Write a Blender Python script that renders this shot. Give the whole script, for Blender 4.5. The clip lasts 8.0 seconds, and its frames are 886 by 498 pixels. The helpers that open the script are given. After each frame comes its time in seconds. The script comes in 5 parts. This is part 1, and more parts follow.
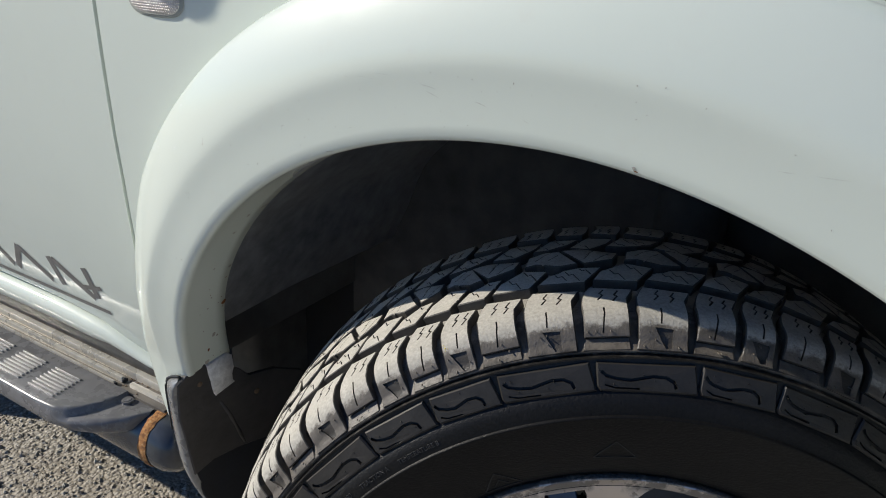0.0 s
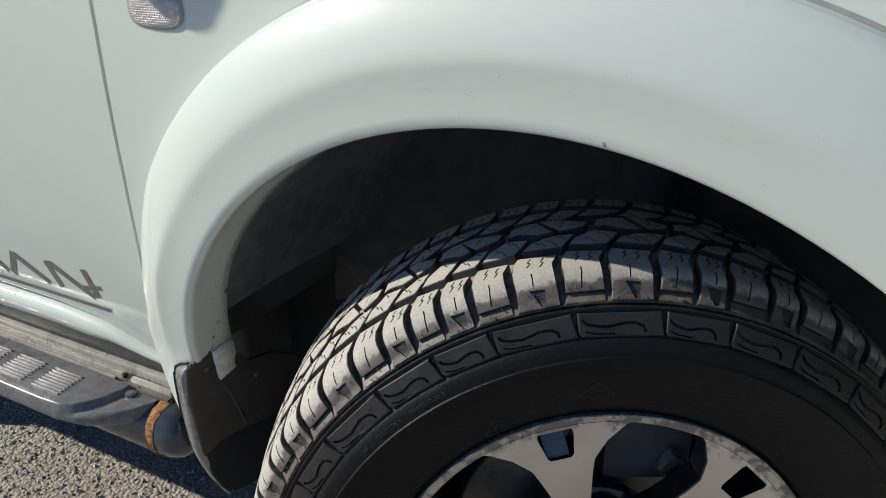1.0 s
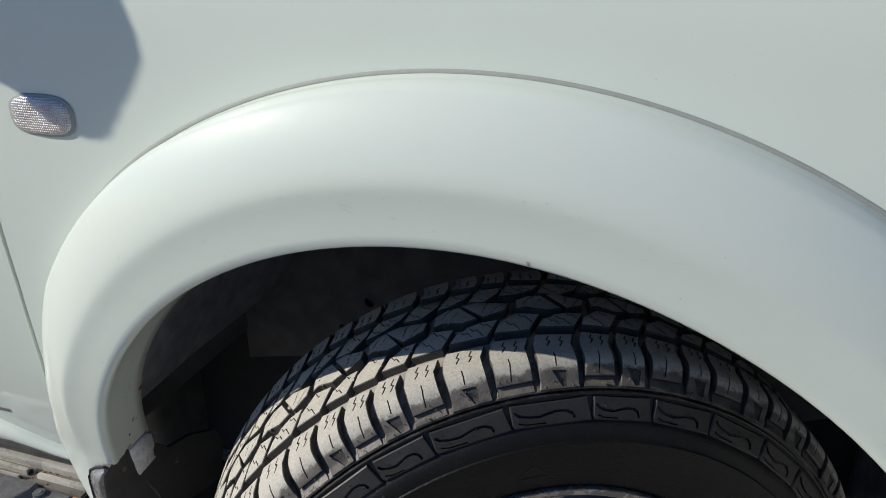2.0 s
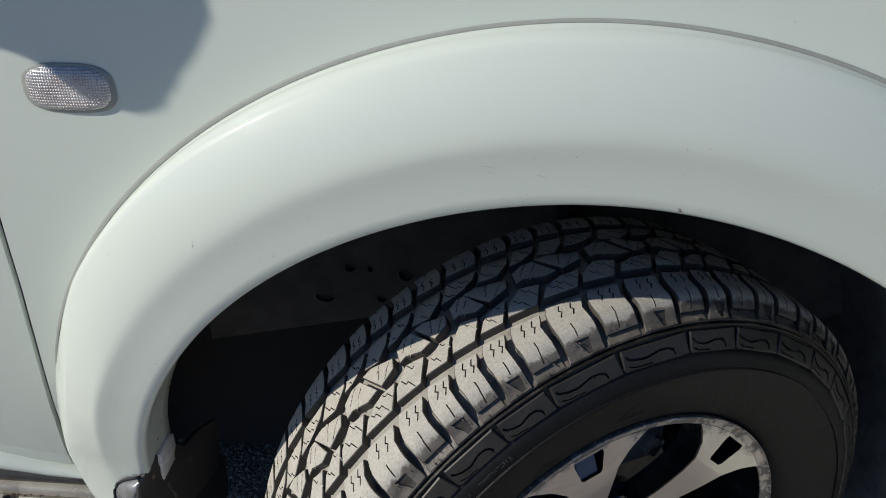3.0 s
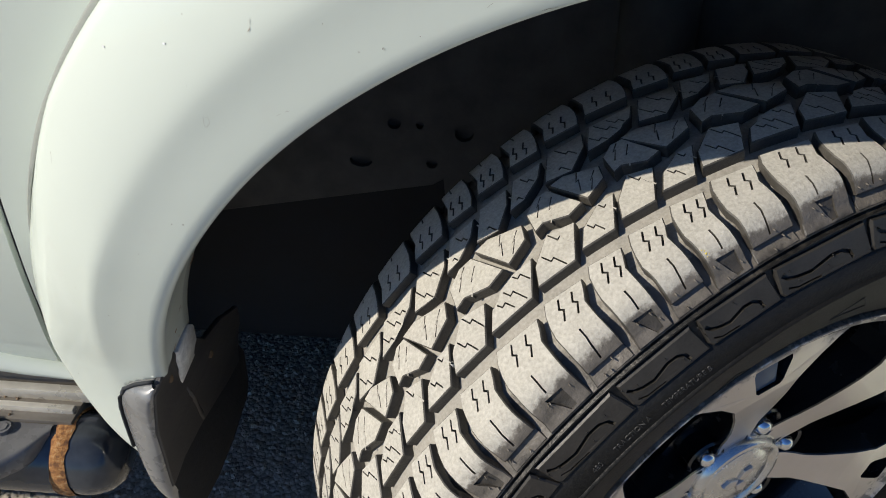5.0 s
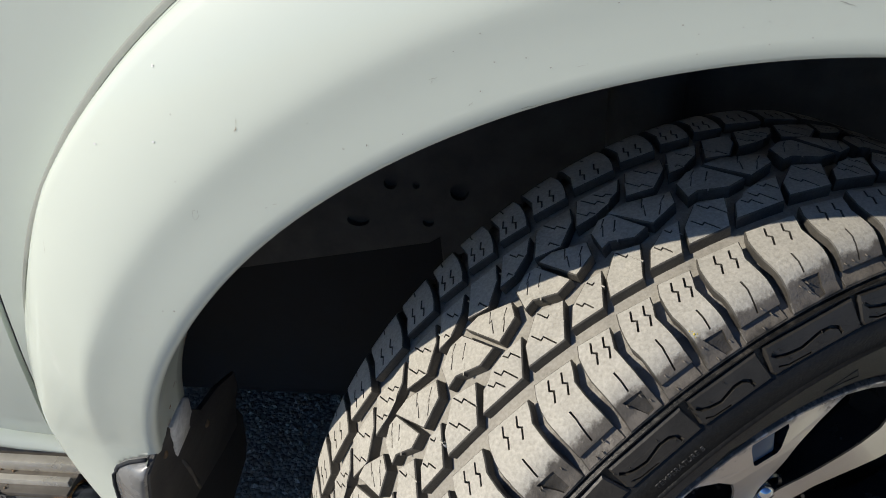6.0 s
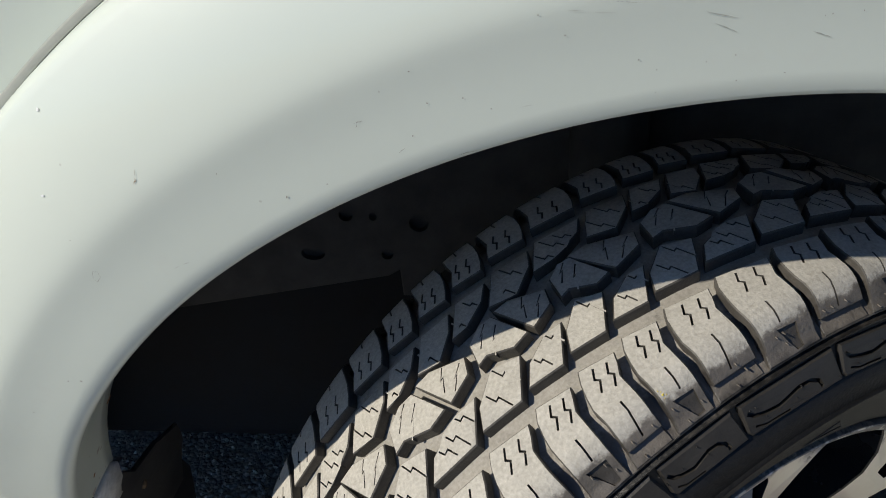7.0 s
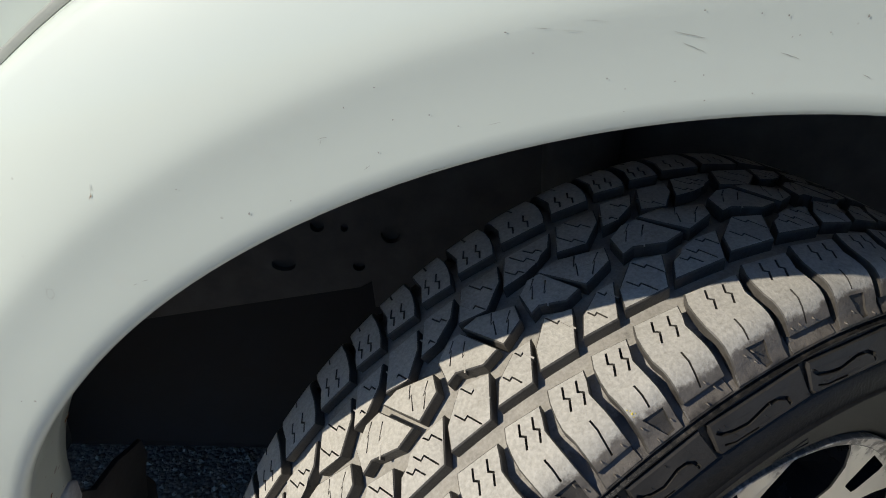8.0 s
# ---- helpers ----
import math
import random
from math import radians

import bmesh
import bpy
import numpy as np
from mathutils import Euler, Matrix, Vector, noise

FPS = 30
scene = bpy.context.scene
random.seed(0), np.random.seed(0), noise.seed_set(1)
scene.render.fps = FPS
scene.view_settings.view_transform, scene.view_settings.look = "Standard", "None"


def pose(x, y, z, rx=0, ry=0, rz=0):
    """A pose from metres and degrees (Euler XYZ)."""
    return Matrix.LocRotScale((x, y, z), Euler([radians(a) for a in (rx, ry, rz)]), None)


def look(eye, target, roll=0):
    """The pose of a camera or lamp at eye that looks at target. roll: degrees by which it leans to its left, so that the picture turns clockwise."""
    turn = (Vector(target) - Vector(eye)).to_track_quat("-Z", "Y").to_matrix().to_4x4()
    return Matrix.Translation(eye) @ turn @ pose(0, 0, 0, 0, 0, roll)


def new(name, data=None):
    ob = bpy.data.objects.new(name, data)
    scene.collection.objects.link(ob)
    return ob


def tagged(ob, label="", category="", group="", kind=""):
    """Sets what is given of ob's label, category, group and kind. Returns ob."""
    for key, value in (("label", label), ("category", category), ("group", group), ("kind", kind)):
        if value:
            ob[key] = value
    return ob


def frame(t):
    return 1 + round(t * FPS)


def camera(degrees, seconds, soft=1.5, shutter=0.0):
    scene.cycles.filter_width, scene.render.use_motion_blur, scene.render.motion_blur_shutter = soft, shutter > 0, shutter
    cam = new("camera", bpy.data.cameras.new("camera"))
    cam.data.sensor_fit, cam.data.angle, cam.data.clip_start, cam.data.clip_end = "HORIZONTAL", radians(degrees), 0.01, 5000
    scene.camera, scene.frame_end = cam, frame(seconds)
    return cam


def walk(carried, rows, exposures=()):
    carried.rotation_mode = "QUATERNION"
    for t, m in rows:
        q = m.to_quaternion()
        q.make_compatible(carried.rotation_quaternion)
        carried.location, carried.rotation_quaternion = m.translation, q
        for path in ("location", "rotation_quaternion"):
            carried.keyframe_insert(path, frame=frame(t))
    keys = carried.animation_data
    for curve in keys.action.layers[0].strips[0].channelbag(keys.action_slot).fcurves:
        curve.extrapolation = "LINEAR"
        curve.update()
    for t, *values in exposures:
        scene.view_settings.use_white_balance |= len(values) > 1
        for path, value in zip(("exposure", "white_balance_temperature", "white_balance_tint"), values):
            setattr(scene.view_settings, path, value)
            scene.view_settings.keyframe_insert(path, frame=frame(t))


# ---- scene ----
cam = camera(62.9, 8.0, soft=1.0)
PATH = [
    (0, (0.1, -0.508, 1.01), (-0.845, 1.081, 0.248), 2.6),
    (0.5, (0.107, -0.575, 1.006), (-0.795, 1.029, 0.223), 1.1),
    (1, (0.111, -0.596, 1.025), (-0.727, 1.046, 0.249), 0.7),
    (1.5, (0.12, -0.569, 1.052), (-0.636, 1.113, 0.278), 0.0),
    (1.7, (0.118, -0.558, 1.096), (-0.601, 1.139, 0.319), -0.4),
    (2.8, (-0.141, -0.648, 1.133), (-0.281, 1.151, 0.272), 0.5),
    (3, (-0.166, -0.603, 1.119), (-0.296, 1.171, 0.205), 0.3),
    (3.2, (-0.198, -0.51, 1.094), (-0.345, 1.192, 0.053), -0.4),
    (3.5, (-0.246, -0.411, 1.046), (-0.337, 1.238, -0.083), 0.7),
    (4, (-0.282, -0.393, 0.984), (-0.295, 1.184, -0.246), 2.6),
    (4.2, (-0.294, -0.406, 0.966), (-0.291, 1.172, -0.263), 3.2),
    (5.3, (-0.304, -0.437, 0.973), (-0.366, 1.207, -0.164), 2.4),
    (5.5, (-0.302, -0.433, 0.978), (-0.37, 1.221, -0.144), 2.0),
    (6, (-0.295, -0.422, 0.995), (-0.354, 1.259, -0.088), 1.6),
    (6.5, (-0.292, -0.408, 1.006), (-0.322, 1.287, -0.056), 1.6),
    (7, (-0.278, -0.371, 0.989), (-0.267, 1.336, -0.053), 1.7),
    (7.3, (-0.272, -0.358, 0.983), (-0.238, 1.339, -0.048), 2.3),
    (7.5, (-0.269, -0.352, 0.981), (-0.197, 1.34, -0.082), 1.6),
    (8, (-0.274, -0.363, 0.99), (-0.196, 1.355, -0.031), 3.1),
]
walk(cam, [(t, look(eye, target, roll)) for t, eye, target, roll in PATH], [(0.0, 0.16, 6840, 10), (1.7, 0.15, 6790, 10), (2.8, -0.14, 6740, 10), (3.2, -0.10, 6790, 10), (3.6, -0.04, 6890, 10), (4.0, 0.09, 6990, 10), (5.5, 0.19, 7010, 10), (6.5, -0.04, 6940, 10), (7.0, -0.02, 6940, 10), (7.5, 0.09, 6970, 10), (8.0, 0.08, 6970, 10)])

# ---------------------------------------------------------------- world, sun
SUN = Vector((-0.800, -0.350, 0.487)).normalized()
world = bpy.data.worlds.new("sky")
scene.world = world
world.use_nodes = True
wn = world.node_tree
sky = wn.nodes.new("ShaderNodeTexSky")
sky.sky_type, sky.sun_disc = "NISHITA", False
sky.sun_elevation, sky.sun_rotation = math.asin(SUN.z), math.atan2(SUN.x, SUN.y)
sky.air_density, sky.dust_density, sky.ozone_density = 1.0, 0.2, 3.0
deep = wn.nodes.new("ShaderNodeMix")
deep.data_type, deep.blend_type = "RGBA", "MULTIPLY"
deep.inputs[0].default_value, deep.inputs[7].default_value = 1.0, (0.57, 0.89, 1.38, 1)
wn.links.new(sky.outputs[0], deep.inputs[6])
wn.links.new(deep.outputs[2], wn.nodes["Background"].inputs[0])
wn.nodes["Background"].inputs[1].default_value = 0.060
sun = new("sun", bpy.data.lights.new("sun", "SUN"))
sun.data.energy, sun.data.angle, sun.data.color = 4.25, radians(0.53), (1.0, 0.965, 0.885)
sun.matrix_world = look(SUN * 20, (0, 0, 0))


# ---------------------------------------------------------------- materials
def material(name):
    m = bpy.data.materials.new(name)
    m.use_nodes = True
    t = m.node_tree
    return m, t, t.nodes["Principled BSDF"]


def add(t, kind, **values):
    n = t.nodes.new(kind)
    for k, v in values.items():
        n.inputs[k].default_value = v
    return n


def coords(t):
    return t.nodes.new("ShaderNodeTexCoord").outputs["Object"]


def noise_tex(t, vec, scale, detail=4.0, rough=0.55):
    n = add(t, "ShaderNodeTexNoise", Scale=scale, Detail=detail, Roughness=rough)
    t.links.new(vec, n.inputs["Vector"])
    return n.outputs["Fac"]


def ramp(t, fac, stops):
    r = t.nodes.new("ShaderNodeValToRGB")
    e = r.color_ramp.elements
    e[0].position, e[0].color = stops[0][0], (*stops[0][1], 1)
    e[1].position, e[1].color = stops[-1][0], (*stops[-1][1], 1)
    for p, c in stops[1:-1]:
        e.new(p).color = (*c, 1)
    t.links.new(fac, r.inputs[0])
    return r.outputs[0]


def step_fac(t, value, lo, hi):
    n = t.nodes.new("ShaderNodeMapRange")
    n.interpolation_type = "SMOOTHSTEP"
    n.inputs["From Min"].default_value, n.inputs["From Max"].default_value = lo, hi
    t.links.new(value, n.inputs["Value"])
    return n.outputs[0]


def maths(t, op, a, b):
    n = t.nodes.new("ShaderNodeMath")
    n.operation = op
    for i, v in enumerate((a, b)):
        if isinstance(v, (int, float)):
            n.inputs[i].default_value = v
        else:
            t.links.new(v, n.inputs[i])
    return n.outputs[0]


def mixed(t, fac, a, b):
    n = t.nodes.new("ShaderNodeMix")
    n.data_type = "RGBA"
    for i, v in ((0, fac), (6, a), (7, b)):
        if isinstance(v, (int, float)):
            n.inputs[i].default_value = v
        elif isinstance(v, tuple):
            n.inputs[i].default_value = (*v, 1)
        else:
            t.links.new(v, n.inputs[i])
    return n.outputs[2]


def bump(t, p, height, strength, distance):
    b = add(t, "ShaderNodeBump", Strength=strength, Distance=distance)
    t.links.new(height, b.inputs["Height"])
    t.links.new(b.outputs[0], p.inputs["Normal"])


def simple(name, colour, rough, metal=0.0, scale=60.0, vary=0.25, relief=0.0, coat=0.0):
    """A plain surface with a broad and a fine variation of tone and gloss."""
    m, t, p = material(name)
    v = coords(t)
    f = maths(t, "ADD", maths(t, "MULTIPLY", noise_tex(t, v, scale), 0.6), maths(t, "MULTIPLY", noise_tex(t, v, scale * 0.12), 0.4))
    lo = tuple(c * (1 - vary) for c in colour)
    hi = tuple(min(1, c * (1 + vary)) for c in colour)
    t.links.new(ramp(t, f, [(0.3, lo), (0.7, hi)]), p.inputs["Base Color"])
    t.links.new(ramp(t, f, [(0.3, (max(0.02, rough - 0.08),) * 3), (0.7, (min(1, rough + 0.1),) * 3)]), p.inputs["Roughness"])
    p.inputs["Metallic"].default_value = metal
    p.inputs["Coat Weight"].default_value = coat
    p.inputs["Coat Roughness"].default_value = 0.05
    if relief:
        bump(t, p, noise_tex(t, v, scale * 3), 0.6, relief)
    return m


def white_paint():
    m, t, p = material("white_paint")
    v = coords(t)
    broad, fine = noise_tex(t, v, 3.0), noise_tex(t, v, 45.0, 6.0)
    c = ramp(t, broad, [(0.3, (0.642, 0.700, 0.632)), (0.7, (0.672, 0.730, 0.660))])
    film = step_fac(t, fine, 0.58, 0.85)
    c = mixed(t, maths(t, "MULTIPLY", film, 0.25), c, (0.62, 0.62, 0.56))
    vor = add(t, "ShaderNodeTexVoronoi", Scale=70.0)
    t.links.new(v, vor.inputs["Vector"])
    speck = maths(t, "MULTIPLY", step_fac(t, vor.outputs["Distance"], 0.07, 0.03), step_fac(t, noise_tex(t, v, 18.0), 0.60, 0.66))
    c = mixed(t, maths(t, "MULTIPLY", speck, 0.7), c, (0.30, 0.28, 0.23))
    t.links.new(c, p.inputs["Base Color"])
    t.links.new(ramp(t, fine, [(0.35, (0.42,) * 3), (0.75, (0.52,) * 3)]), p.inputs["Roughness"])
    p.inputs["Coat Weight"].default_value = 0.75
    p.inputs["Specular IOR Level"].default_value = 0.2
    t.links.new(ramp(t, fine, [(0.4, (0.06,) * 3), (0.8, (0.10,) * 3)]), p.inputs["Coat Roughness"])
    bump(t, p, noise_tex(t, v, 260.0, 2.0), 0.05, 0.0006)
    return m


def wheel_radius(t):
    """Distance from the axle and place along it, in the wheel's own frame."""
    s = t.nodes.new("ShaderNodeSeparateXYZ")
    v = coords(t)
    t.links.new(v, s.inputs[0])
    xx, zz = maths(t, "MULTIPLY", s.outputs[0], s.outputs[0]), maths(t, "MULTIPLY", s.outputs[2], s.outputs[2])
    return v, maths(t, "SQRT", maths(t, "ADD", xx, zz), 0), s.outputs[1]


def rubber(name, dusty=1.0, grey=0.0, brown=0.85, relief=0.0008):
    """Black rubber, dusted pale where the tread has met the road."""
    m, t, p = material(name)
    v, r, y = wheel_radius(t)
    patch, grain = noise_tex(t, v, 55.0, 6.0, 0.65), noise_tex(t, v, 420.0, 4.0, 0.6)
    crumb = noise_tex(t, v, 190.0, 5.0, 0.7)
    wob = maths(t, "ADD", maths(t, "MULTIPLY", maths(t, "SUBTRACT", patch, 0.5), 0.012), maths(t, "MULTIPLY", maths(t, "SUBTRACT", crumb, 0.5), 0.012))
    out = maths(t, "MAXIMUM", maths(t, "SUBTRACT", 0.012, y), 0.0)
    rd = maths(t, "ADD", maths(t, "SUBTRACT", r, maths(t, "MULTIPLY", out, 0.25)), wob)
    dust = step_fac(t, rd, 0.3685, 0.3735)
    dust = maths(t, "MULTIPLY", dust, maths(t, "ADD", 0.90, maths(t, "MULTIPLY", maths(t, "SUBTRACT", patch, 0.5), 0.45)))
    dust = maths(t, "MULTIPLY", dust, dusty)
    film = maths(t, "MULTIPLY", step_fac(t, rd, 0.346, 0.356), maths(t, "MULTIPLY", patch, brown))
    if grey:
        film = maths(t, "MAXIMUM", film, maths(t, "MULTIPLY", patch, grey))
    side = maths(t, "MULTIPLY", step_fac(t, noise_tex(t, v, 9.0), 0.42, 0.7), 0.006)
    cover = maths(t, "MAXIMUM", dust, side)
    pale = ramp(t, grain, [(0.22, (0.36, 0.34, 0.295)), (0.5, (0.475, 0.452, 0.40)), (0.74, (0.58, 0.555, 0.495)), (0.80, (0.70, 0.68, 0.62))])
    black = ramp(t, grain, [(0.3, (0.006, 0.006, 0.006)), (0.7, (0.014, 0.0135, 0.013))])
    black = mixed(t, film, black, (0.30, 0.265, 0.225))
    t.links.new(mixed(t, cover, black, pale), p.inputs["Base Color"])
    t.links.new(ramp(t, cover, [(0.0, (0.42,) * 3), (0.4, (0.92,) * 3)]), p.inputs["Roughness"])
    t.links.new(ramp(t, step_fac(t, r, 0.300, 0.345), [(0.0, (0.13,) * 3), (1.0, (0.40,) * 3)]), p.inputs["Specular IOR Level"])
    bump(t, p, maths(t, "ADD", grain, maths(t, "MULTIPLY", patch, 0.8)), 0.7, relief)
    return m


def machined():
    m, t, p = material("machined_alloy")
    v, r, y = wheel_radius(t)
    fine, patch = noise_tex(t, v, 300.0, 3.0), noise_tex(t, v, 40.0, 6.0, 0.7)
    scuff = noise_tex(t, v, 150.0, 6.0, 0.75)
    rub = maths(t, "MAXIMUM", maths(t, "MULTIPLY", step_fac(t, r, 0.208, 0.221), step_fac(t, patch, 0.44, 0.54)), maths(t, "MULTIPLY", step_fac(t, r, 0.200, 0.214), step_fac(t, maths(t, "MULTIPLY", scuff, patch), 0.29, 0.34)))
    c = ramp(t, noise_tex(t, v, 14.0), [(0.3, (0.66, 0.60, 0.55)), (0.7, (0.75, 0.69, 0.64))])
    t.links.new(mixed(t, maths(t, "MULTIPLY", rub, 0.85), c, (0.26, 0.235, 0.205)), p.inputs["Base Color"])
    p.inputs["Metallic"].default_value = 0.82
    t.links.new(mixed(t, rub, mixed(t, fine, (0.26,) * 3, (0.40,) * 3), (0.75,) * 3), p.inputs["Roughness"])
    bump(t, p, maths(t, "MULTIPLY", rub, patch), 0.6, 0.0012)
    return m


def asphalt():
    m, t, p = material("asphalt")
    v = coords(t)
    vor = add(t, "ShaderNodeTexVoronoi", Scale=130.0)
    t.links.new(v, vor.inputs["Vector"])
    big, fine = noise_tex(t, v, 2.2, 5.0), noise_tex(t, v, 260.0, 4.0)
    stone = ramp(t, vor.outputs["Color"], [(0.1, (0.34, 0.315, 0.272)), (0.5, (0.51, 0.473, 0.41)), (0.9, (0.65, 0.612, 0.54))])
    gap = step_fac(t, vor.outputs["Distance"], 0.42, 0.62)
    c = mixed(t, maths(t, "MULTIPLY", gap, 0.5), stone, (0.21, 0.19, 0.16))
    c = mixed(t, maths(t, "MULTIPLY", step_fac(t, big, 0.45, 0.65), 0.35), c, (0.35, 0.29, 0.21))
    c = mixed(t, maths(t, "MULTIPLY", fine, 0.30), c, (0.19, 0.175, 0.15))
    t.links.new(c, p.inputs["Base Color"])
    p.inputs["Roughness"].default_value = 0.9
    h = maths(t, "SUBTRACT", maths(t, "MULTIPLY", fine, 0.3), vor.outputs["Distance"])
    bump(t, p, h, 0.9, 0.004)
    return m


def pebble_stone():
    m, t, p = material("pebbles")
    g = t.nodes.new("ShaderNodeNewGeometry")
    f = noise_tex(t, coords(t), 300.0)
    c = ramp(t, g.outputs["Random Per Island"], [(0.0, (0.21, 0.19, 0.16)), (0.45, (0.40, 0.37, 0.315)), (0.8, (0.54, 0.51, 0.44)), (1.0, (0.68, 0.65, 0.58))])
    t.links.new(mixed(t, maths(t, "MULTIPLY", f, 0.4), c, (0.20, 0.18, 0.15)), p.inputs["Base Color"])
    p.inputs["Roughness"].default_value = 0.9
    return m


def ribbed_lens():
    m, t, p = material("ribbed_lens")
    v = coords(t)
    waves = []
    for axis in ("X", "Z"):
        w = add(t, "ShaderNodeTexWave", Scale=130.0)
        w.bands_direction = axis
        t.links.new(v, w.inputs["Vector"])
        waves.append(w.outputs["Fac"])
    grid = maths(t, "MULTIPLY", waves[0], waves[1])
    t.links.new(ramp(t, noise_tex(t, v, 45.0), [(0.3, (0.40, 0.36, 0.36)), (0.7, (0.66, 0.65, 0.66))]), p.inputs["Base Color"])
    p.inputs["Metallic"].default_value = 0.55
    p.inputs["Roughness"].default_value = 0.34
    p.inputs["Coat Weight"].default_value = 1.0
    bump(t, p, grid, 1.0, 0.0011)
    return m


def rusted():
    m, t, p = material("rust")
    v = coords(t)
    f = noise_tex(t, v, 160.0, 8.0, 0.7)
    t.links.new(ramp(t, f, [(0.3, (0.10, 0.05, 0.03)), (0.44, (0.24, 0.105, 0.04)), (0.52, (0.40, 0.185, 0.06)), (0.60, (0.46, 0.27, 0.12)), (0.72, (0.50, 0.43, 0.33))]), p.inputs["Base Color"])
    p.inputs["Roughness"].default_value = 0.9
    bump(t, p, f, 1.0, 0.003)
    return m


PAINT, RUBBER, ALLOY = white_paint(), rubber("tyre_rubber"), machined()
GROOVE = rubber("groove_rubber", 0.62)
# block sides: little dust, and darkened for the shade in the grooves
WALL = rubber("shaded_side_rubber", 0.08, 0.0, 0.30)
BAR = rubber("bar_rubber", 0.0, 0.16, 0.6, 0.0003)
ASPHALT, PEBBLES, LENS, RUST = asphalt(), pebble_stone(), ribbed_lens(), rusted()
GLOSS_BLACK = simple("gloss_black", (0.009, 0.010, 0.012), 0.24, scale=30, vary=0.4, coat=0.5)
FLAP_PLASTIC = simple("flap_plastic", (0.052, 0.050, 0.051), 0.6, scale=70, vary=0.4, relief=0.0005)
BLACK_PLASTIC = simple("black_plastic", (0.060, 0.060, 0.060), 0.30, scale=90, vary=0.35, relief=0.0004)
STEP_PLASTIC = simple("step_plastic", (0.15, 0.15, 0.155), 0.26, scale=50, vary=0.3, relief=0.0003)
TUBE_BLACK = simple("tube_black", (0.045, 0.052, 0.062), 0.20, scale=40, vary=0.4, coat=0.5)
LINER = simple("liner", (0.215, 0.225, 0.24), 0.55, scale=40, vary=0.5, relief=0.001)
UNDERCOAT = simple("undercoat", (0.090, 0.092, 0.095), 0.8, scale=25, vary=0.45, relief=0.001)
GASKET = simple("gasket", (0.32, 0.335, 0.305), 0.65, scale=120, vary=0.10)
# dirt on the channel floor; on the upright this dark tone is shade
RAIL_FLOOR = simple("dirty_shaded_aluminium", (0.20, 0.182, 0.16), 0.5, metal=0.15, scale=35, vary=0.35, relief=0.0003)
ALUMINIUM = simple("aluminium", (0.74, 0.71, 0.64), 0.30, metal=0.4, scale=35, vary=0.25, relief=0.0003)
RIB_METAL = simple("worn_rib", (0.27, 0.27, 0.27), 0.42, metal=0.3, scale=60, vary=0.3)
CHROME = simple("chrome", (0.75, 0.76, 0.78), 0.08, metal=1.0, scale=50, vary=0.05)
IRON = simple("cast_iron", (0.24, 0.21, 0.17), 0.5, metal=0.6, scale=60, vary=0.35, relief=0.0006)
DECAL = simple("decal_grey", (0.16, 0.155, 0.145), 0.5, scale=60, vary=0.2)
CLIP = simple("clip_white", (0.72, 0.73, 0.73), 0.4, scale=120, vary=0.3, relief=0.0008)
BRUSHED = simple("brushed_silver", (0.72, 0.71, 0.69), 0.24, metal=0.9, scale=80, vary=0.1)
FLAP_EDGE = simple("flap_edge", (0.20, 0.203, 0.206), 0.28, scale=60, vary=0.3, relief=0.0002, coat=0.6)
DIRT = simple("dry_dirt", (0.20, 0.14, 0.09), 0.95, scale=300, vary=0.4)
# near-black for rubber and plugs, and for shade under the truck and flap
NEAR_BLACK = simple("near_black", (0.016, 0.019, 0.025), 0.8, scale=30, vary=0.4, relief=0.001)
BLUE = simple("blue_reflection", (0.012, 0.068, 0.15), 0.35, scale=60, vary=0.25)
CHIP = simple("chip_dark", (0.34, 0.33, 0.295), 0.8, scale=200, vary=0.4)
CHIP_RUST = simple("chip_rust", (0.20, 0.085, 0.03), 0.85, scale=300, vary=0.5)
LETTER = simple("raised_letter", (0.032, 0.032, 0.032), 0.6, scale=200, vary=0.3)
WHITE_STONE = simple("white_stone", (0.75, 0.73, 0.68), 0.8, scale=200, vary=0.15)
YELLOW_MARK = simple("yellow_mark", (0.62, 0.50, 0.10), 0.9, scale=400, vary=0.3)
GLASS_GREY = simple("mirror_back", (0.70, 0.72, 0.69), 0.3, scale=20, vary=0.05, coat=0.5)


# ---------------------------------------------------------------- mesh helpers
def mesh_of(name, bm, mats, smooth=True):
    bm.normal_update()
    me = bpy.data.meshes.new(name)
    bm.to_mesh(me)
    bm.free()
    for m in mats if isinstance(mats, (list, tuple)) else (mats,):
        me.materials.append(m)
    me.polygons.foreach_set("use_smooth", [smooth] * len(me.polygons))
    return me


def part(name, bm, mats, parent, label="", smooth=True, at=None, sharp=None):
    me = mesh_of(name, bm, mats, smooth)
    if smooth and sharp:
        me.set_sharp_from_angle(angle=radians(sharp))
    ob = new(name, me)
    ob.parent = parent
    if at is not None:
        ob.matrix_basis = at
    return tagged(ob, label) if label else ob


def sheet(bm, rows, closed=False, mat=0):
    """Faces over a grid of points, row by row."""
    grid = [[bm.verts.new(p) for p in row] for row in rows]
    for a, b in zip(grid, grid[1:]):
        n = len(a)
        for i in range(n if closed else n - 1):
            f = bm.faces.new((a[i], a[(i + 1) % n], b[(i + 1) % n], b[i]))
            f.material_index = mat
    return grid


def lathe(bm, profile, seg=160, mat=0):
    """Turns (radius, h) about the wheel's axle; h points out of the car."""
    rows = []
    for r, h in profile:
        rows.append([(r * math.cos(a), -h, r * math.sin(a)) for a in (2 * math.pi * i / seg for i in range(seg))])
    return sheet(bm, rows, True, mat)


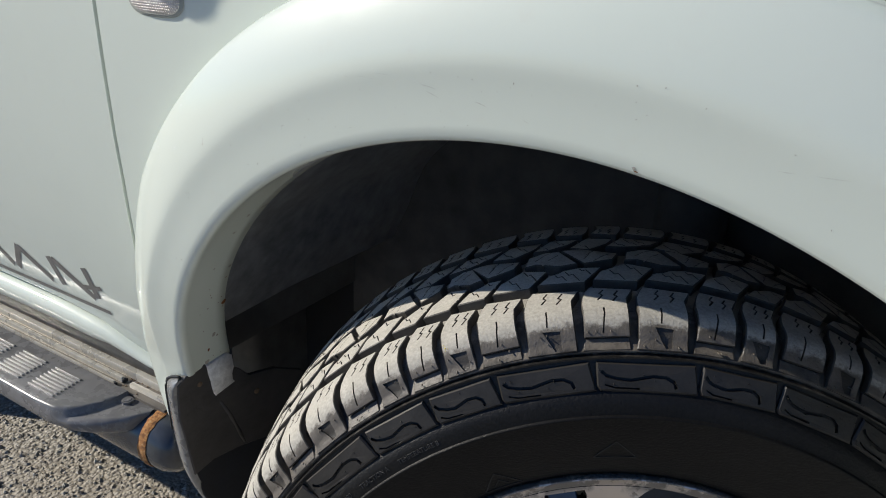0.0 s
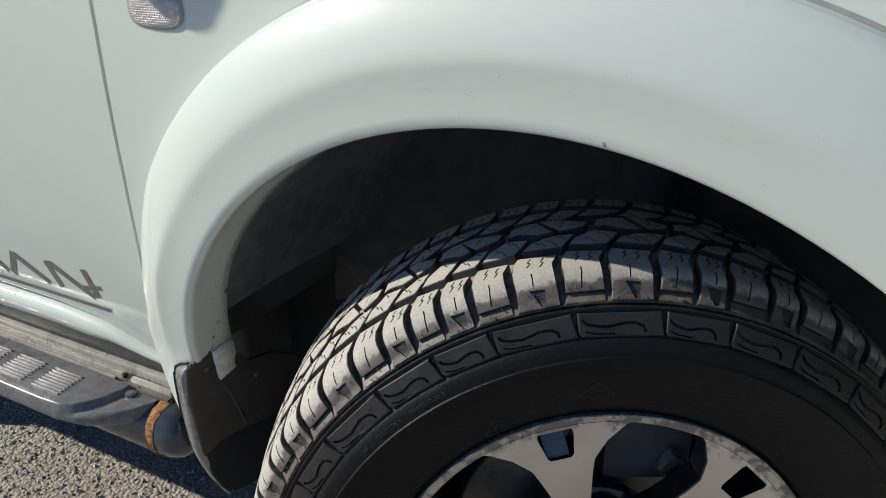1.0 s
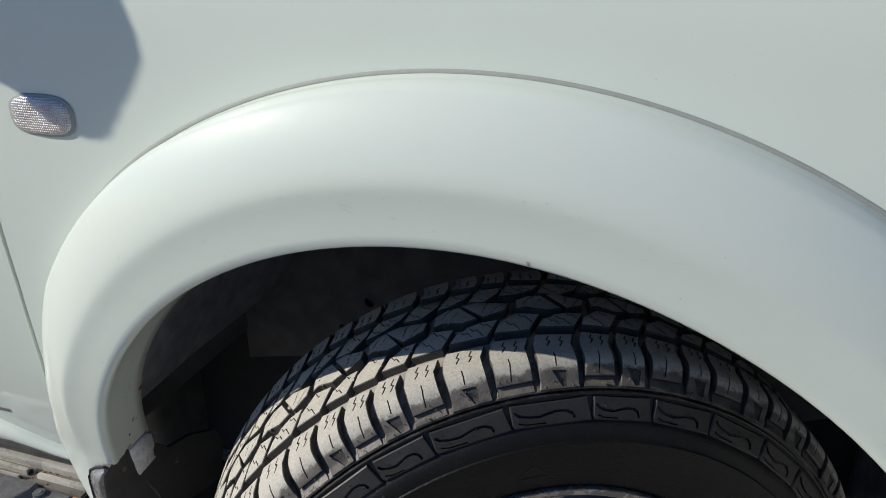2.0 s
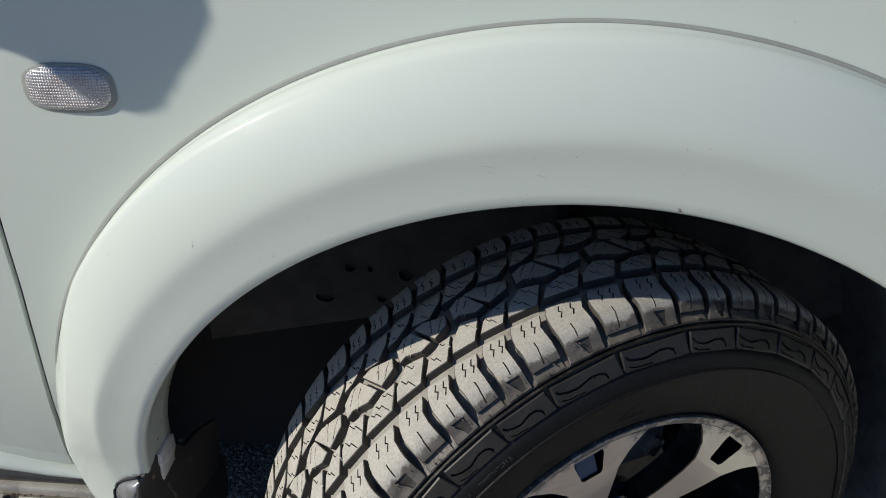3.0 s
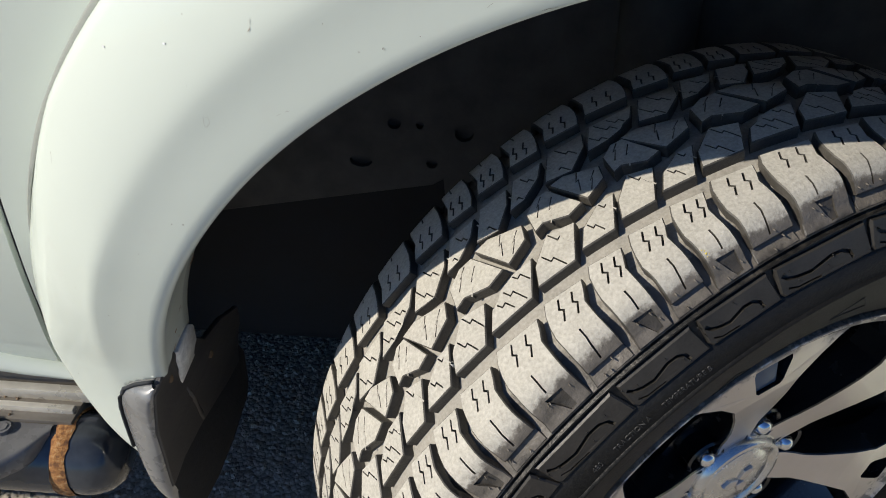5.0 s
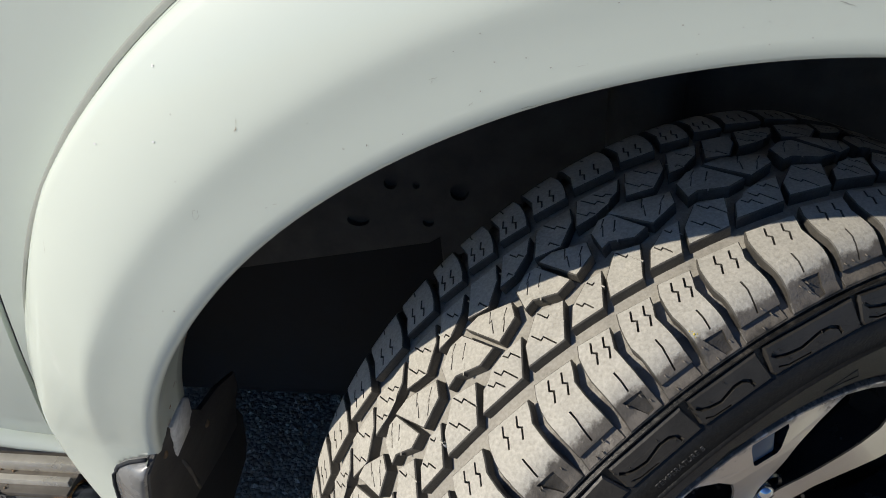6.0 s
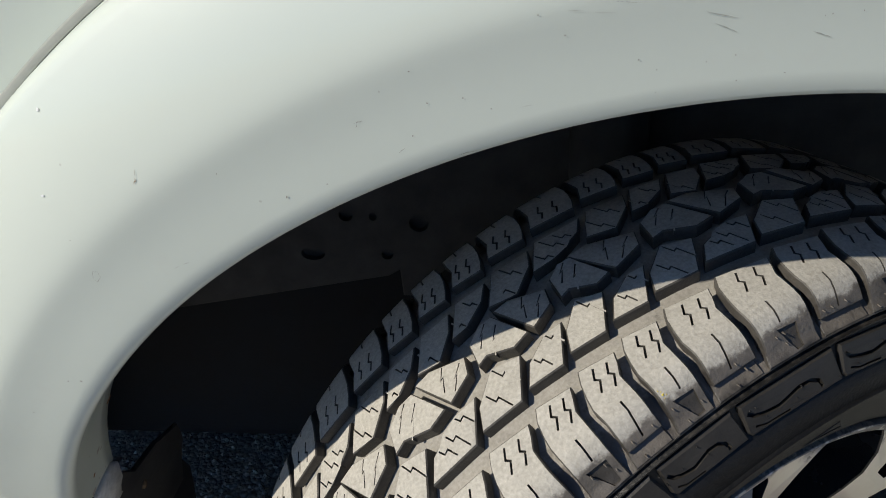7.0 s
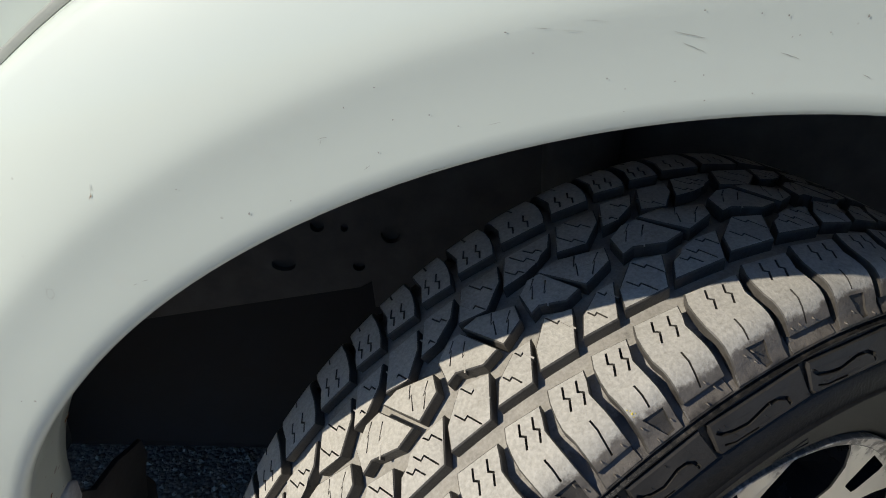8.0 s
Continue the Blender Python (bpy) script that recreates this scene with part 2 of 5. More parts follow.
def box(bm, x0, x1, y0, y1, z0, z1, bevel=0.0, mat=0):
    r = bmesh.ops.create_cube(bm, size=1.0, matrix=Matrix.LocRotScale(((x0 + x1) / 2, (y0 + y1) / 2, (z0 + z1) / 2), None, (x1 - x0, y1 - y0, z1 - z0)))
    fs = {f for v in r["verts"] for f in v.link_faces}
    for f in fs:
        f.material_index = mat
    if bevel:
        bmesh.ops.bevel(bm, geom=list({e for f in fs for e in f.edges}), offset=bevel, segments=2, affect="EDGES", profile=0.7)


def ccw(poly):
    a = sum(p[0] * q[1] - q[0] * p[1] for p, q in zip(poly, poly[1:] + poly[:1]))
    return poly if a > 0 else poly[::-1]


def inset(poly, d):
    """A smaller polygon inside a counter-clockwise one."""
    out = []
    n = len(poly)
    for i in range(n):
        p, q, r = Vector(poly[i - 1]), Vector(poly[i]), Vector(poly[(i + 1) % n])
        u, w = (q - p).normalized(), (r - q).normalized()
        a, b = Vector((-u.y, u.x)), Vector((-w.y, w.x))
        m = a + b
        m = m / max(0.35, m.length_squared / 2) if m.length > 1e-6 else a
        out.append(tuple(q + m * d))
    return out


def prism(bm, outer, holes, place, depth, chamfer=0.0, hole_depth=None, mats=(0, 0), hole_floor=True):
    """A plate with an outline and slots. place(a, b, d) is the point d below the surface."""
    from mathutils.geometry import tessellate_polygon
    outer = ccw(list(outer))
    holes = [ccw(list(h))[::-1] for h in holes]
    top = inset(outer, chamfer) if chamfer else outer
    loops = [top] + holes
    flat = [p for l in loops for p in l]
    vs = [bm.verts.new(place(a, b, 0.0)) for a, b in flat]
    for tri in tessellate_polygon([[Vector((a, b, 0)) for a, b in l] for l in loops]):
        try:
            f = bm.faces.new([vs[i] for i in tri])
            f.material_index = mats[0]
        except ValueError:
            pass
    start = 0
    for k, l in enumerate(loops):
        ring = vs[start:start + len(l)]
        start += len(l)
        levels = []
        if k == 0:
            if chamfer:
                levels.append([bm.verts.new(place(a, b, chamfer)) for a, b in outer])
            levels.append([bm.verts.new(place(a, b, depth)) for a, b in outer])
        else:
            levels.append([bm.verts.new(place(a, b, hole_depth or depth * 0.6)) for a, b in l])
        for nxt in levels:
            for i in range(len(ring)):
                f = bm.faces.new((ring[i], ring[(i + 1) % len(ring)], nxt[(i + 1) % len(ring)], nxt[i]))
                f.material_index = mats[1]
            ring = nxt
        if k and hole_floor:
            f = bm.faces.new(ring)
            f.material_index = mats[1]
    bmesh.ops.recalc_face_normals(bm, faces=bm.faces[:])


def tube(bm, path, radius, seg=14, cap=True, mat=0):
    """A round bar along a list of points."""
    rings = []
    pts = [Vector(p) for p in path]
    for i, p in enumerate(pts):
        d = (pts[min(i + 1, len(pts) - 1)] - pts[max(i - 1, 0)]).normalized()
        u = d.cross(Vector((0, 0, 1)) if abs(d.z) < 0.9 else Vector((1, 0, 0))).normalized()
        w = d.cross(u)
        rr = radius[i] if isinstance(radius, (list, tuple)) else radius
        rings.append([p + (u * math.cos(a) + w * math.sin(a)) * rr for a in (2 * math.pi * k / seg for k in range(seg))])
    g = sheet(bm, rings, True, mat)
    if cap:
        bm.faces.new(g[0][::-1]).material_index = mat
        bm.faces.new(g[-1]).material_index = mat


def lerp(a, b, k):
    return a + (b - a) * k


def table(x, rows):
    """Straight-line look-up in rows of (x, value, ...)."""
    if x <= rows[0][0]:
        return rows[0][1:] if len(rows[0]) > 2 else rows[0][1]
    for p, q in zip(rows, rows[1:]):
        if x <= q[0]:
            k = (x - p[0]) / (q[0] - p[0])
            v = tuple(lerp(a, b, k) for a, b in zip(p[1:], q[1:]))
            return v if len(v) > 1 else v[0]
    return rows[-1][1:] if len(rows[-1]) > 2 else rows[-1][1]


def smooth_table(x, rows):
    """Look-up in rows of (x, value) along a smooth curve without overshoot."""
    if x <= rows[0][0] or x >= rows[-1][0]:
        return rows[0][1] if x <= rows[0][0] else rows[-1][1]
    i = max(k for k in range(len(rows) - 1) if rows[k][0] <= x)
    grade = lambda k: (rows[k + 1][1] - rows[k][1]) / (rows[k + 1][0] - rows[k][0])

    def tangent(k):
        if k == 0 or k == len(rows) - 1:
            return grade(min(k, len(rows) - 2))
        a, b = grade(k - 1), grade(k)
        return 0.0 if a * b <= 0 else 2 * a * b / (a + b)

    (x0, y0), (x1, y1) = rows[i], rows[i + 1]
    w = x1 - x0
    u = (x - x0) / w
    return (2 * u ** 3 - 3 * u * u + 1) * y0 + (u ** 3 - 2 * u * u + u) * w * tangent(i) + (3 * u * u - 2 * u ** 3) * y1 + (u ** 3 - u * u) * w * tangent(i + 1)


# ---------------------------------------------------------------- ground
bm = bmesh.new()
R = [0.0, 1.0, 2.0, 4.0, 9.0, 25.0, 80.0, 300.0]
rows = [[(r * math.cos(a) - 0.8, r * math.sin(a), 0) for a in (2 * math.pi * k / 48 for k in range(48))] for r in R[1:]]
g = sheet(bm, rows, True)
bm.faces.new(g[0])
ground = new("ground", mesh_of("ground", bm, ASPHALT, False))
tagged(ground, "worn grey asphalt strewn with grit and small stones", "asphalt", kind="structure")

rng = random.Random(7)
verts, faces = [], []
unit = [(1, 0, 0), (-1, 0, 0), (0, 1, 0), (0, -1, 0), (0, 0, 1), (0, 0, -1)]
octa = [(0, 2, 4), (2, 1, 4), (1, 3, 4), (3, 0, 4), (2, 0, 5), (1, 2, 5), (3, 1, 5), (0, 3, 5)]
for _ in range(26000):
    px = rng.uniform(-2.6, -0.1)
    py = rng.uniform(-0.45, 0.75)
    s = 0.0016 + 0.0042 * rng.random() ** 3
    a = rng.uniform(0, 6.283)
    b = len(verts)
    for ux, uy, uz in unit:
        k = s * rng.uniform(0.6, 1.3)
        x, y = ux * k * 1.2, uy * k
        verts.append((px + x * math.cos(a) - y * math.sin(a), py + x * math.sin(a) + y * math.cos(a), s * 0.25 + uz * k * 0.8))
    faces += [tuple(b + i for i in f) for f in octa]
me = bpy.data.meshes.new("grit")
me.from_pydata(verts, [], faces)
me.materials.append(PEBBLES)
tagged(new("grit", me), "loose grey and tan grit lying on the asphalt", "gravel", kind="stuff")

# ---------------------------------------------------------------- the pickup truck
truck = new("pickup_truck")
tagged(truck, "white pickup truck parked on asphalt with its front wheel turned", "pickup truck")

AX, AZ = -0.085, 0.415           # centre of the wheel arch
RIM_Z, STEER = 0.380, 27.11      # hub height, steering angle
WHEEL = pose(0, 0, RIM_Z, 0, 0, STEER)


def side_y(x, z):
    """The body side: it tucks in towards the sill and, slightly, towards the bonnet."""
    return -0.023 + 0.25 * max(0.0, 1.0 - z) ** 2 + 0.9 * max(0.0, z - 1.04) ** 2


OUTER = [(-40, 0.603), (60, 0.603), (120, 0.6055), (133, 0.6035), (143, 0.5995), (150, 0.596), (157, 0.592), (162, 0.585), (167, 0.576), (170, 0.567), (173, 0.557), (176, 0.545), (178.5, 0.534), (181.5, 0.516), (183, 0.500)]
INNER = [(-40, 0.473), (60, 0.473), (90, 0.4755), (130, 0.4765), (150, 0.474), (162, 0.470), (170, 0.466), (184, 0.460)]
CUT = [(0, 0.0), (167.2, 0.0), (167.4, 0.472), (168.5, 0.4897), (169.7, 0.5003), (171.2, 0.5047), (172.9, 0.506), (175, 0.504), (178.3, 0.499), (183, 0.490)]


SOFT = [(0, 0.0), (143, 0.0), (156, 1.0), (163, 1.0), (169, 0.2), (183, 0.0)]      # how gently the flare rises from its joint
SLOPE = [(-0.1, 0.0), (0.05, 0.0), (0.24, 0.006), (0.44, 0.013), (0.500, 0.0158), (0.570, 0.0190), (0.611, 0.0212), (0.658, 0.0238), (0.7295, 0.0282), (0.827, 0.0375), (0.930, 0.0578), (0.983, 0.0667), (0.997, 0.0695), (1.0, 0.0735)]


FOOT = [(0.38, 0.0405), (0.42, 0.0400), (0.47, 0.0385), (0.52, 0.0325), (0.57, 0.0195), (0.62, 0.0088), (0.67, 0.0022), (0.72, 0.0)]      # how far its foot draws in


def face_y(x, z):
    """The flare's outer face; its foot draws in towards the sill."""
    return -0.0865 + 0.15 * (x + 0.1) ** 2 + smooth_table(z, FOOT)


def flare_section(th):
    """Points (radius, y) of the flare's skin, from the fender round the lip to the inside."""
    ro, ri = smooth_table(th, OUTER), smooth_table(th, INNER)
    a = radians(th)
    w = ro - ri

    def out_y(r):
        return face_y(AX + r * math.cos(a), AZ + r * math.sin(a))

    def in_y(r):
        return min(0.006, side_y(AX + r * math.cos(a), AZ + r * math.sin(a)))

    k = w / 0.127
    soft = table(th, SOFT)
    cut = table(th, CUT)
    pts = []
    for dr, f in ((-0.004, -0.06), (0.0, 0.05), (0.0006, 0.24), (0.0016, 0.44), (0.0030, 0.500), (0.0045, 0.570), (0.0060, 0.611), (0.0100, 0.658), (0.017, 0.7295), (0.028, 0.827), (0.045, 0.930), (0.060, 0.983), (0.067, 0.997), (0.072, 1.0), (0.076, 0.994), (0.081, 0.980), (0.087, 0.962), (0.095, 0.942), (0.104, 0.924), (0.115, 0.908)):
        r = ro - (lerp(dr, max(dr, table(f, SLOPE)), soft) if dr <= 0.072 else dr) * k
        y = lerp(in_y(r), out_y(r), f)
        if r >= cut:
            pts.append((r, y))
        elif pts[-1][0] > cut + 0.00001:
            pts.append((cut, lerp(pts[-1][1], y, (pts[-1][0] - cut) / (pts[-1][0] - r))))
        else:
            pts.append((pts[-1][0] - 0.00001, pts[-1][1] + 0.00005))
    y = pts[-1][1]
    back = 1.0 if cut == 0 else 0.10
    ri = max(ri, cut - 0.004)
    pts += [(ri + 0.0038, y + 0.0008), (ri + 0.0012, y + 0.003), (ri, y + 0.0065), (ri + 0.001, y + 0.012)]
    pts += [(ri + dr, y + 0.012 + dy * back) for dr, dy in ((0.003, 0.018), (0.003, 0.043), (0.003, 0.058), (0.008, 0.061), (0.010, 0.046), (0.012, 0.016))]
    return pts


def flare_point(th, r, lift=0.0):
    """The flare's outer skin at a polar place, lifted a little off it."""
    pts = flare_section(th)[1:22]
    for (r0, y0), (r1, y1) in zip(pts, pts[1:]):
        if r1 <= r <= r0:
            k = (r - r0) / (r1 - r0) if r1 != r0 else 0
            y = lerp(y0, y1, k)
            break
    else:
        y = pts[-1][1]
    a = radians(th)
    return Vector((AX + r * math.cos(a), y - lift, AZ + r * math.sin(a)))


def arch_flare():
    bm = bmesh.new()
    rows = []
    ths = [-28 + i * 1.6 for i in range(119)] + [163.5, 165, 166, 166.6, 167.1, 167.3] + [167.4 + i * 0.2 for i in range(79)]
    for th in sorted(t for t in set(ths) if t <= 183):
        a = radians(th)
        rows.append([(AX + r * math.cos(a), y, AZ + r * math.sin(a)) for r, y in flare_section(th)])
    sheet(bm, rows)
    bmesh.ops.recalc_face_normals(bm, faces=bm.faces[:])
    return part("arch_flare", bm, PAINT, truck, "white painted wheel arch flare with stone chips and scratches")


flare = arch_flare()


def gasket():
    bm = bmesh.new()
    rows = []
    for i in range(170):
        th = -28 + i * 1.2
        a = radians(th)
        ro = smooth_table(th, OUTER)
        wide = table(th, [(-28, 0.0045), (100, 0.0045), (122, 0.0058), (147, 0.0056), (158, 0.003), (164, 0.0012), (181, 0.0008)])
        ring = []
        for r, lift in ((ro + 0.0010, -0.003), (ro + 0.0010, 0.0010), (ro + 0.0014, 0.0015), (ro + wide * 0.8, 0.0013), (ro + wide, 0.0004), (ro + wide, -0.003)):
            x, z = AX + r * math.cos(a), AZ + r * math.sin(a)
            ring.append((x, side_y(x, z) - lift, z))
        rows.append(ring)
        if th > 181:
            break
    sheet(bm, rows)
    bmesh.ops.recalc_face_normals(bm, faces=bm.faces[:])
    part("rubber_gasket", bm, GASKET, flare, "thin grey rubber seal along the flare's edge", sharp=40)


gasket()

def shut_x(z):
    """The line between wing and door."""
    return table(z, [(0.42, -0.684), (0.45, -0.681), (0.50, -0.676), (0.536, -0.669), (0.577, -0.663), (0.626, -0.655), (0.68, -0.6465), (0.75, -0.637), (0.85, -0.629), (0.92, -0.625), (1.2, -0.620)])


def fender_panel():
    bm = bmesh.new()
    rows = []
    n = 110
    for i in range(n + 1):
        th = -20 + i * (202 / n)
        a = radians(th)
        ro = smooth_table(th, OUTER) + table(th, [(0, 0.004), (155, 0.003), (163, -0.004), (180, -0.004)])
        c, s = math.cos(a), math.sin(a)
        far = []
        if c < -1e-6:
            q = 0.6
            for _ in range(12):
                q = (shut_x(AZ + q * s) + 0.0034 - AX) / c
            far.append(q)
        if c > 1e-6:
            far.append((0.62 - AX) / c)
        if s > 1e-6:
            far.append((1.16 - AZ) / s)
        if s < -1e-6:
            far.append((0.28 - AZ) / s)
        rf = max(ro + 0.0015, min(far))
        row = []
        for k in range(13):
            r = lerp(ro, rf, k / 12)
            x, z = AX + r * c, AZ + r * s
            row.append((x, side_y(x, z), z))
        x, z = AX + rf * c, AZ + rf * s
        row.append((x, side_y(x, z) + 0.02, z))
        rows.append(row)
    sheet(bm, rows)
    bmesh.ops.recalc_face_normals(bm, faces=bm.faces[:])
    return part("fender", bm, PAINT, truck, "white painted front wing", sharp=50)


fender = fender_panel()


def door():
    bm = bmesh.new()
    rows = []
    for i in range(25):
        x = -1.78 + i * (1.135 / 24)
        low = table(x, [(-1.78, 0.492), (-0.90, 0.492), (-0.79, 0.483), (-0.75, 0.470), (-0.70, 0.455), (-0.64, 0.447)])
        zs = [low + 0.004] + [lerp(low + 0.008, 1.16, k / 22) for k in range(23)]
        xs = [x + (shut_x(z) - 0.0028 + 0.645) * (i / 24) ** 3 for z in zs]
        row = [(xs[0], side_y(x, zs[0]) + 0.02, zs[0])] + [(q, side_y(q, z) + (0.002 if k == 0 else 0), z) for k, (q, z) in enumerate(zip(xs, zs))]
        rows.append(row)
    last = [(p[0] + 0.001, p[1] + 0.003, p[2]) for p in rows[-1]]
    rows += [last, [(p[0] + 0.0005, p[1] + 0.02, p[2]) for p in rows[-1]]]
    sheet(bm, rows)
    bmesh.ops.recalc_face_normals(bm, faces=bm.faces[:])
    return part("door", bm, PAINT, truck, "white front door with a grey decal along its foot", sharp=50)


front_door = door()


def door_seal():
    """The dark rubber seen at the bottom of the gap between door and wing."""
    bm = bmesh.new()
    zs = [0.46 + k * 0.02 for k in range(36)]
    sheet(bm, [[(shut_x(z) + dx, side_y(shut_x(z), z) + dy, z) for dx, dy in ((-0.008, 0.012), (-0.004, 0.0055), (0.0, 0.0045), (0.004, 0.0055), (0.008, 0.012))] for z in zs])
    bmesh.ops.recalc_face_normals(bm, faces=bm.faces[:])
    part("door_seal", bm, NEAR_BLACK, truck, "black rubber door seal")


door_seal()


def decal(points, width):
    """A flat grey bar of the door's lettering, laid on its skin."""
    (x0, z0), (x1, z1) = points
    d = Vector((x1 - x0, z1 - z0)).normalized()
    q = Vector((-d.y, d.x)) * width / 2
    bm = bmesh.new()
    rows = []
    for k in range(7):
        x, z = lerp(x0, x1, k / 6), lerp(z0, z1, k / 6)
        rows.append([(x + q.x * s, side_y(x + q.x * s, z + q.y * s) - 0.0006, z + q.y * s) for s in (-1, 1)])
    sheet(bm, rows)
    bmesh.ops.recalc_face_normals(bm, faces=bm.faces[:])
    part("decal_bar", bm, DECAL, front_door, "dark grey decal bar")


for pts, w in ((((-1.20, 0.512), (-0.768, 0.512)), 0.007), (((-0.959, 0.574), (-0.985, 0.528)), 0.013), (((-0.959, 0.572), (-0.893, 0.532)), 0.012),
               (((-0.880, 0.577), (-0.866, 0.531)), 0.013), (((-0.872, 0.575), (-0.793, 0.530)), 0.012), (((-0.795, 0.581), (-0.785, 0.532)), 0.013),
               (((-0.810, 0.545), (-0.768, 0.554)), 0.007), (((-1.045, 0.572), (-0.995, 0.530)), 0.012), (((-1.085, 0.574), (-1.085, 0.530)), 0.013)):
    decal(pts, w)


def inner_body():
    """What closes the truck behind its outer panels, with boxes added to block light."""
    bm = bmesh.new()
    box(bm, -1.80, -0.655, 0.09, 1.58, 0.44, 1.14)
    part("cab_floor", bm, UNDERCOAT, truck, "dark underbody behind the door")
    bm = bmesh.new()
    box(bm, -0.70, 0.62, 0.56, 1.10, 0.46, 1.12)
    part("engine_bay", bm, UNDERCOAT, truck, "dark engine bay panels")
    # unseen front and far walls, added to stop light leaking under the truck
    for name, dims, mat, label in (("front_blocker", (0.58, 0.64, 0.10, 1.54, 0.16, 1.10), UNDERCOAT, ""), ("far_side", (-1.8, 0.62, 1.545, 1.57, 0.14, 1.15), PAINT, "white far side, added to keep light from under the truck")):
        bm = bmesh.new()
        box(bm, *dims, 0.004)
        part(name, bm, mat, truck, label)
    # made-up dark box that hides the lit ground farther back
    bm = bmesh.new()
    box(bm, -0.88, -0.81, 0.34, 1.50, 0.10, 0.459, 0.02)
    part("cross_blocker", bm, UNDERCOAT, truck)
    # made-up near-black boxes: deep shade under the body, and a stop for far light
    for y0, y1, z0 in ((0.485, 0.60, 0.095), (0.62, 0.95, 0.24), (1.30, 1.50, 0.10)):
        bm = bmesh.new()
        box(bm, -1.7, 0.4, y0, y1, z0, 0.459, 0.02)
        part("under_blocker", bm, NEAR_BLACK, truck)
    bm = bmesh.new()
    rows = []
    for i in range(20):
        x = -0.70 + i * (1.34 / 19)
        row = [(x, side_y(x, 1.155) + 0.012, 1.150)]
        for y, z in ((0.02, 1.166), (0.06, 1.178), (0.2, 1.20), (0.5, 1.215), (0.85, 1.215), (1.2, 1.20), (1.5, 1.165), (1.55, 1.12)):
            row.append((x, y, z - 0.04 * max(0, x) ** 2))
        rows.append(row)
    sheet(bm, rows)
    bmesh.ops.recalc_face_normals(bm, faces=bm.faces[:])
    part("bonnet", bm, PAINT, truck, "white bonnet", sharp=50)
    bm = bmesh.new()
    rows = []
    for x in (-1.80, -1.2, -0.71):
        rows.append([(x, side_y(x, 1.16) + 0.006, 1.15), (x, 0.02, 1.17), (x, 0.16, 1.62), (x, 0.30, 1.72), (x, 1.25, 1.72), (x, 1.40, 1.62), (x, 1.54, 1.16)])
    rows.append([(-0.62, p[1], p[2]) if p[2] < 1.2 else (-1.25, p[1], p[2] * 0.999) for p in rows[-1]])
    sheet(bm, rows)
    bmesh.ops.recalc_face_normals(bm, faces=bm.faces[:])
    part("cab", bm, PAINT, truck, "white cab", smooth=False)
    # back wall, run down low to keep light from under the body
    bm = bmesh.new()
    box(bm, -1.83, -1.80, -0.01, 1.56, 0.14, 1.68, 0.01)
    part("cab_back", bm, PAINT, truck, "white back wall, run low to block light under the truck")


inner_body()


def sill():
    bm = bmesh.new()
    rows = []
    for i in range(30):
        x = -1.80 + i * (1.165 / 29)
        top = table(x, [(-1.8, 0.489), (-0.90, 0.489), (-0.79, 0.480), (-0.75, 0.467), (-0.70, 0.452), (-0.63, 0.440)])
        hgt = table(x, [(-1.8, 0.062), (-0.85, 0.056), (-0.70, 0.030), (-0.63, 0.014)])
        y = side_y(x, top)
        row = []
        for dy, k in ((0.03, 0.0), (0.006, 0.0), (-0.001, 0.05), (-0.006, 0.14), (-0.009, 0.28), (-0.008, 0.45), (-0.002, 0.65), (0.010, 0.85), (0.024, 0.97), (0.05, 1.0)):
            row.append((x, y + dy, top - hgt * k))
        rows.append(row)
    sheet(bm, rows)
    bmesh.ops.recalc_face_normals(bm, faces=bm.faces[:])
    part("door_sill", bm, PAINT, truck, "white rounded sill under the door", sharp=60)


sill()


# ---- indicator lamp on the wing
def repeater():
    cx, cz, a, b = -0.5255, 0.959, 0.041, 0.0215
    y0 = side_y(cx, cz)
    lamp = None
    for name, sa, h, top, mat, label in (("repeater_lamp", 1.0, 0.0022, 0.55, GASKET, "oval side indicator lamp with a clear ribbed lens"), ("lens", 0.90, 0.0065, 0.0, LENS, "clear ribbed plastic lens")):
        bm = bmesh.new()
        rows = []
        for k in range(9):
            f = k / 8
            s = sa * math.cos(f * math.pi / 2) ** 0.45 if k < 8 else 0.02
            row = []
            for i in range(48):
                t = 2 * math.pi * i / 48
                c, q = math.cos(t), math.sin(t)
                e = 2 / 3.0
                x = cx + a * s * math.copysign(abs(c) ** e, c)
                z = cz + b * s * math.copysign(abs(q) ** e, q)
                row.append((x, side_y(x, z) - 0.0006 - h * math.sin(f * math.pi / 2), z))
            rows.append(row)
        grid = sheet(bm, rows, True)
        bm.faces.new(grid[-1])
        bmesh.ops.recalc_face_normals(bm, faces=bm.faces[:])
        ob = part(name, bm, mat, lamp or truck, label)
        lamp = lamp or ob


repeater()


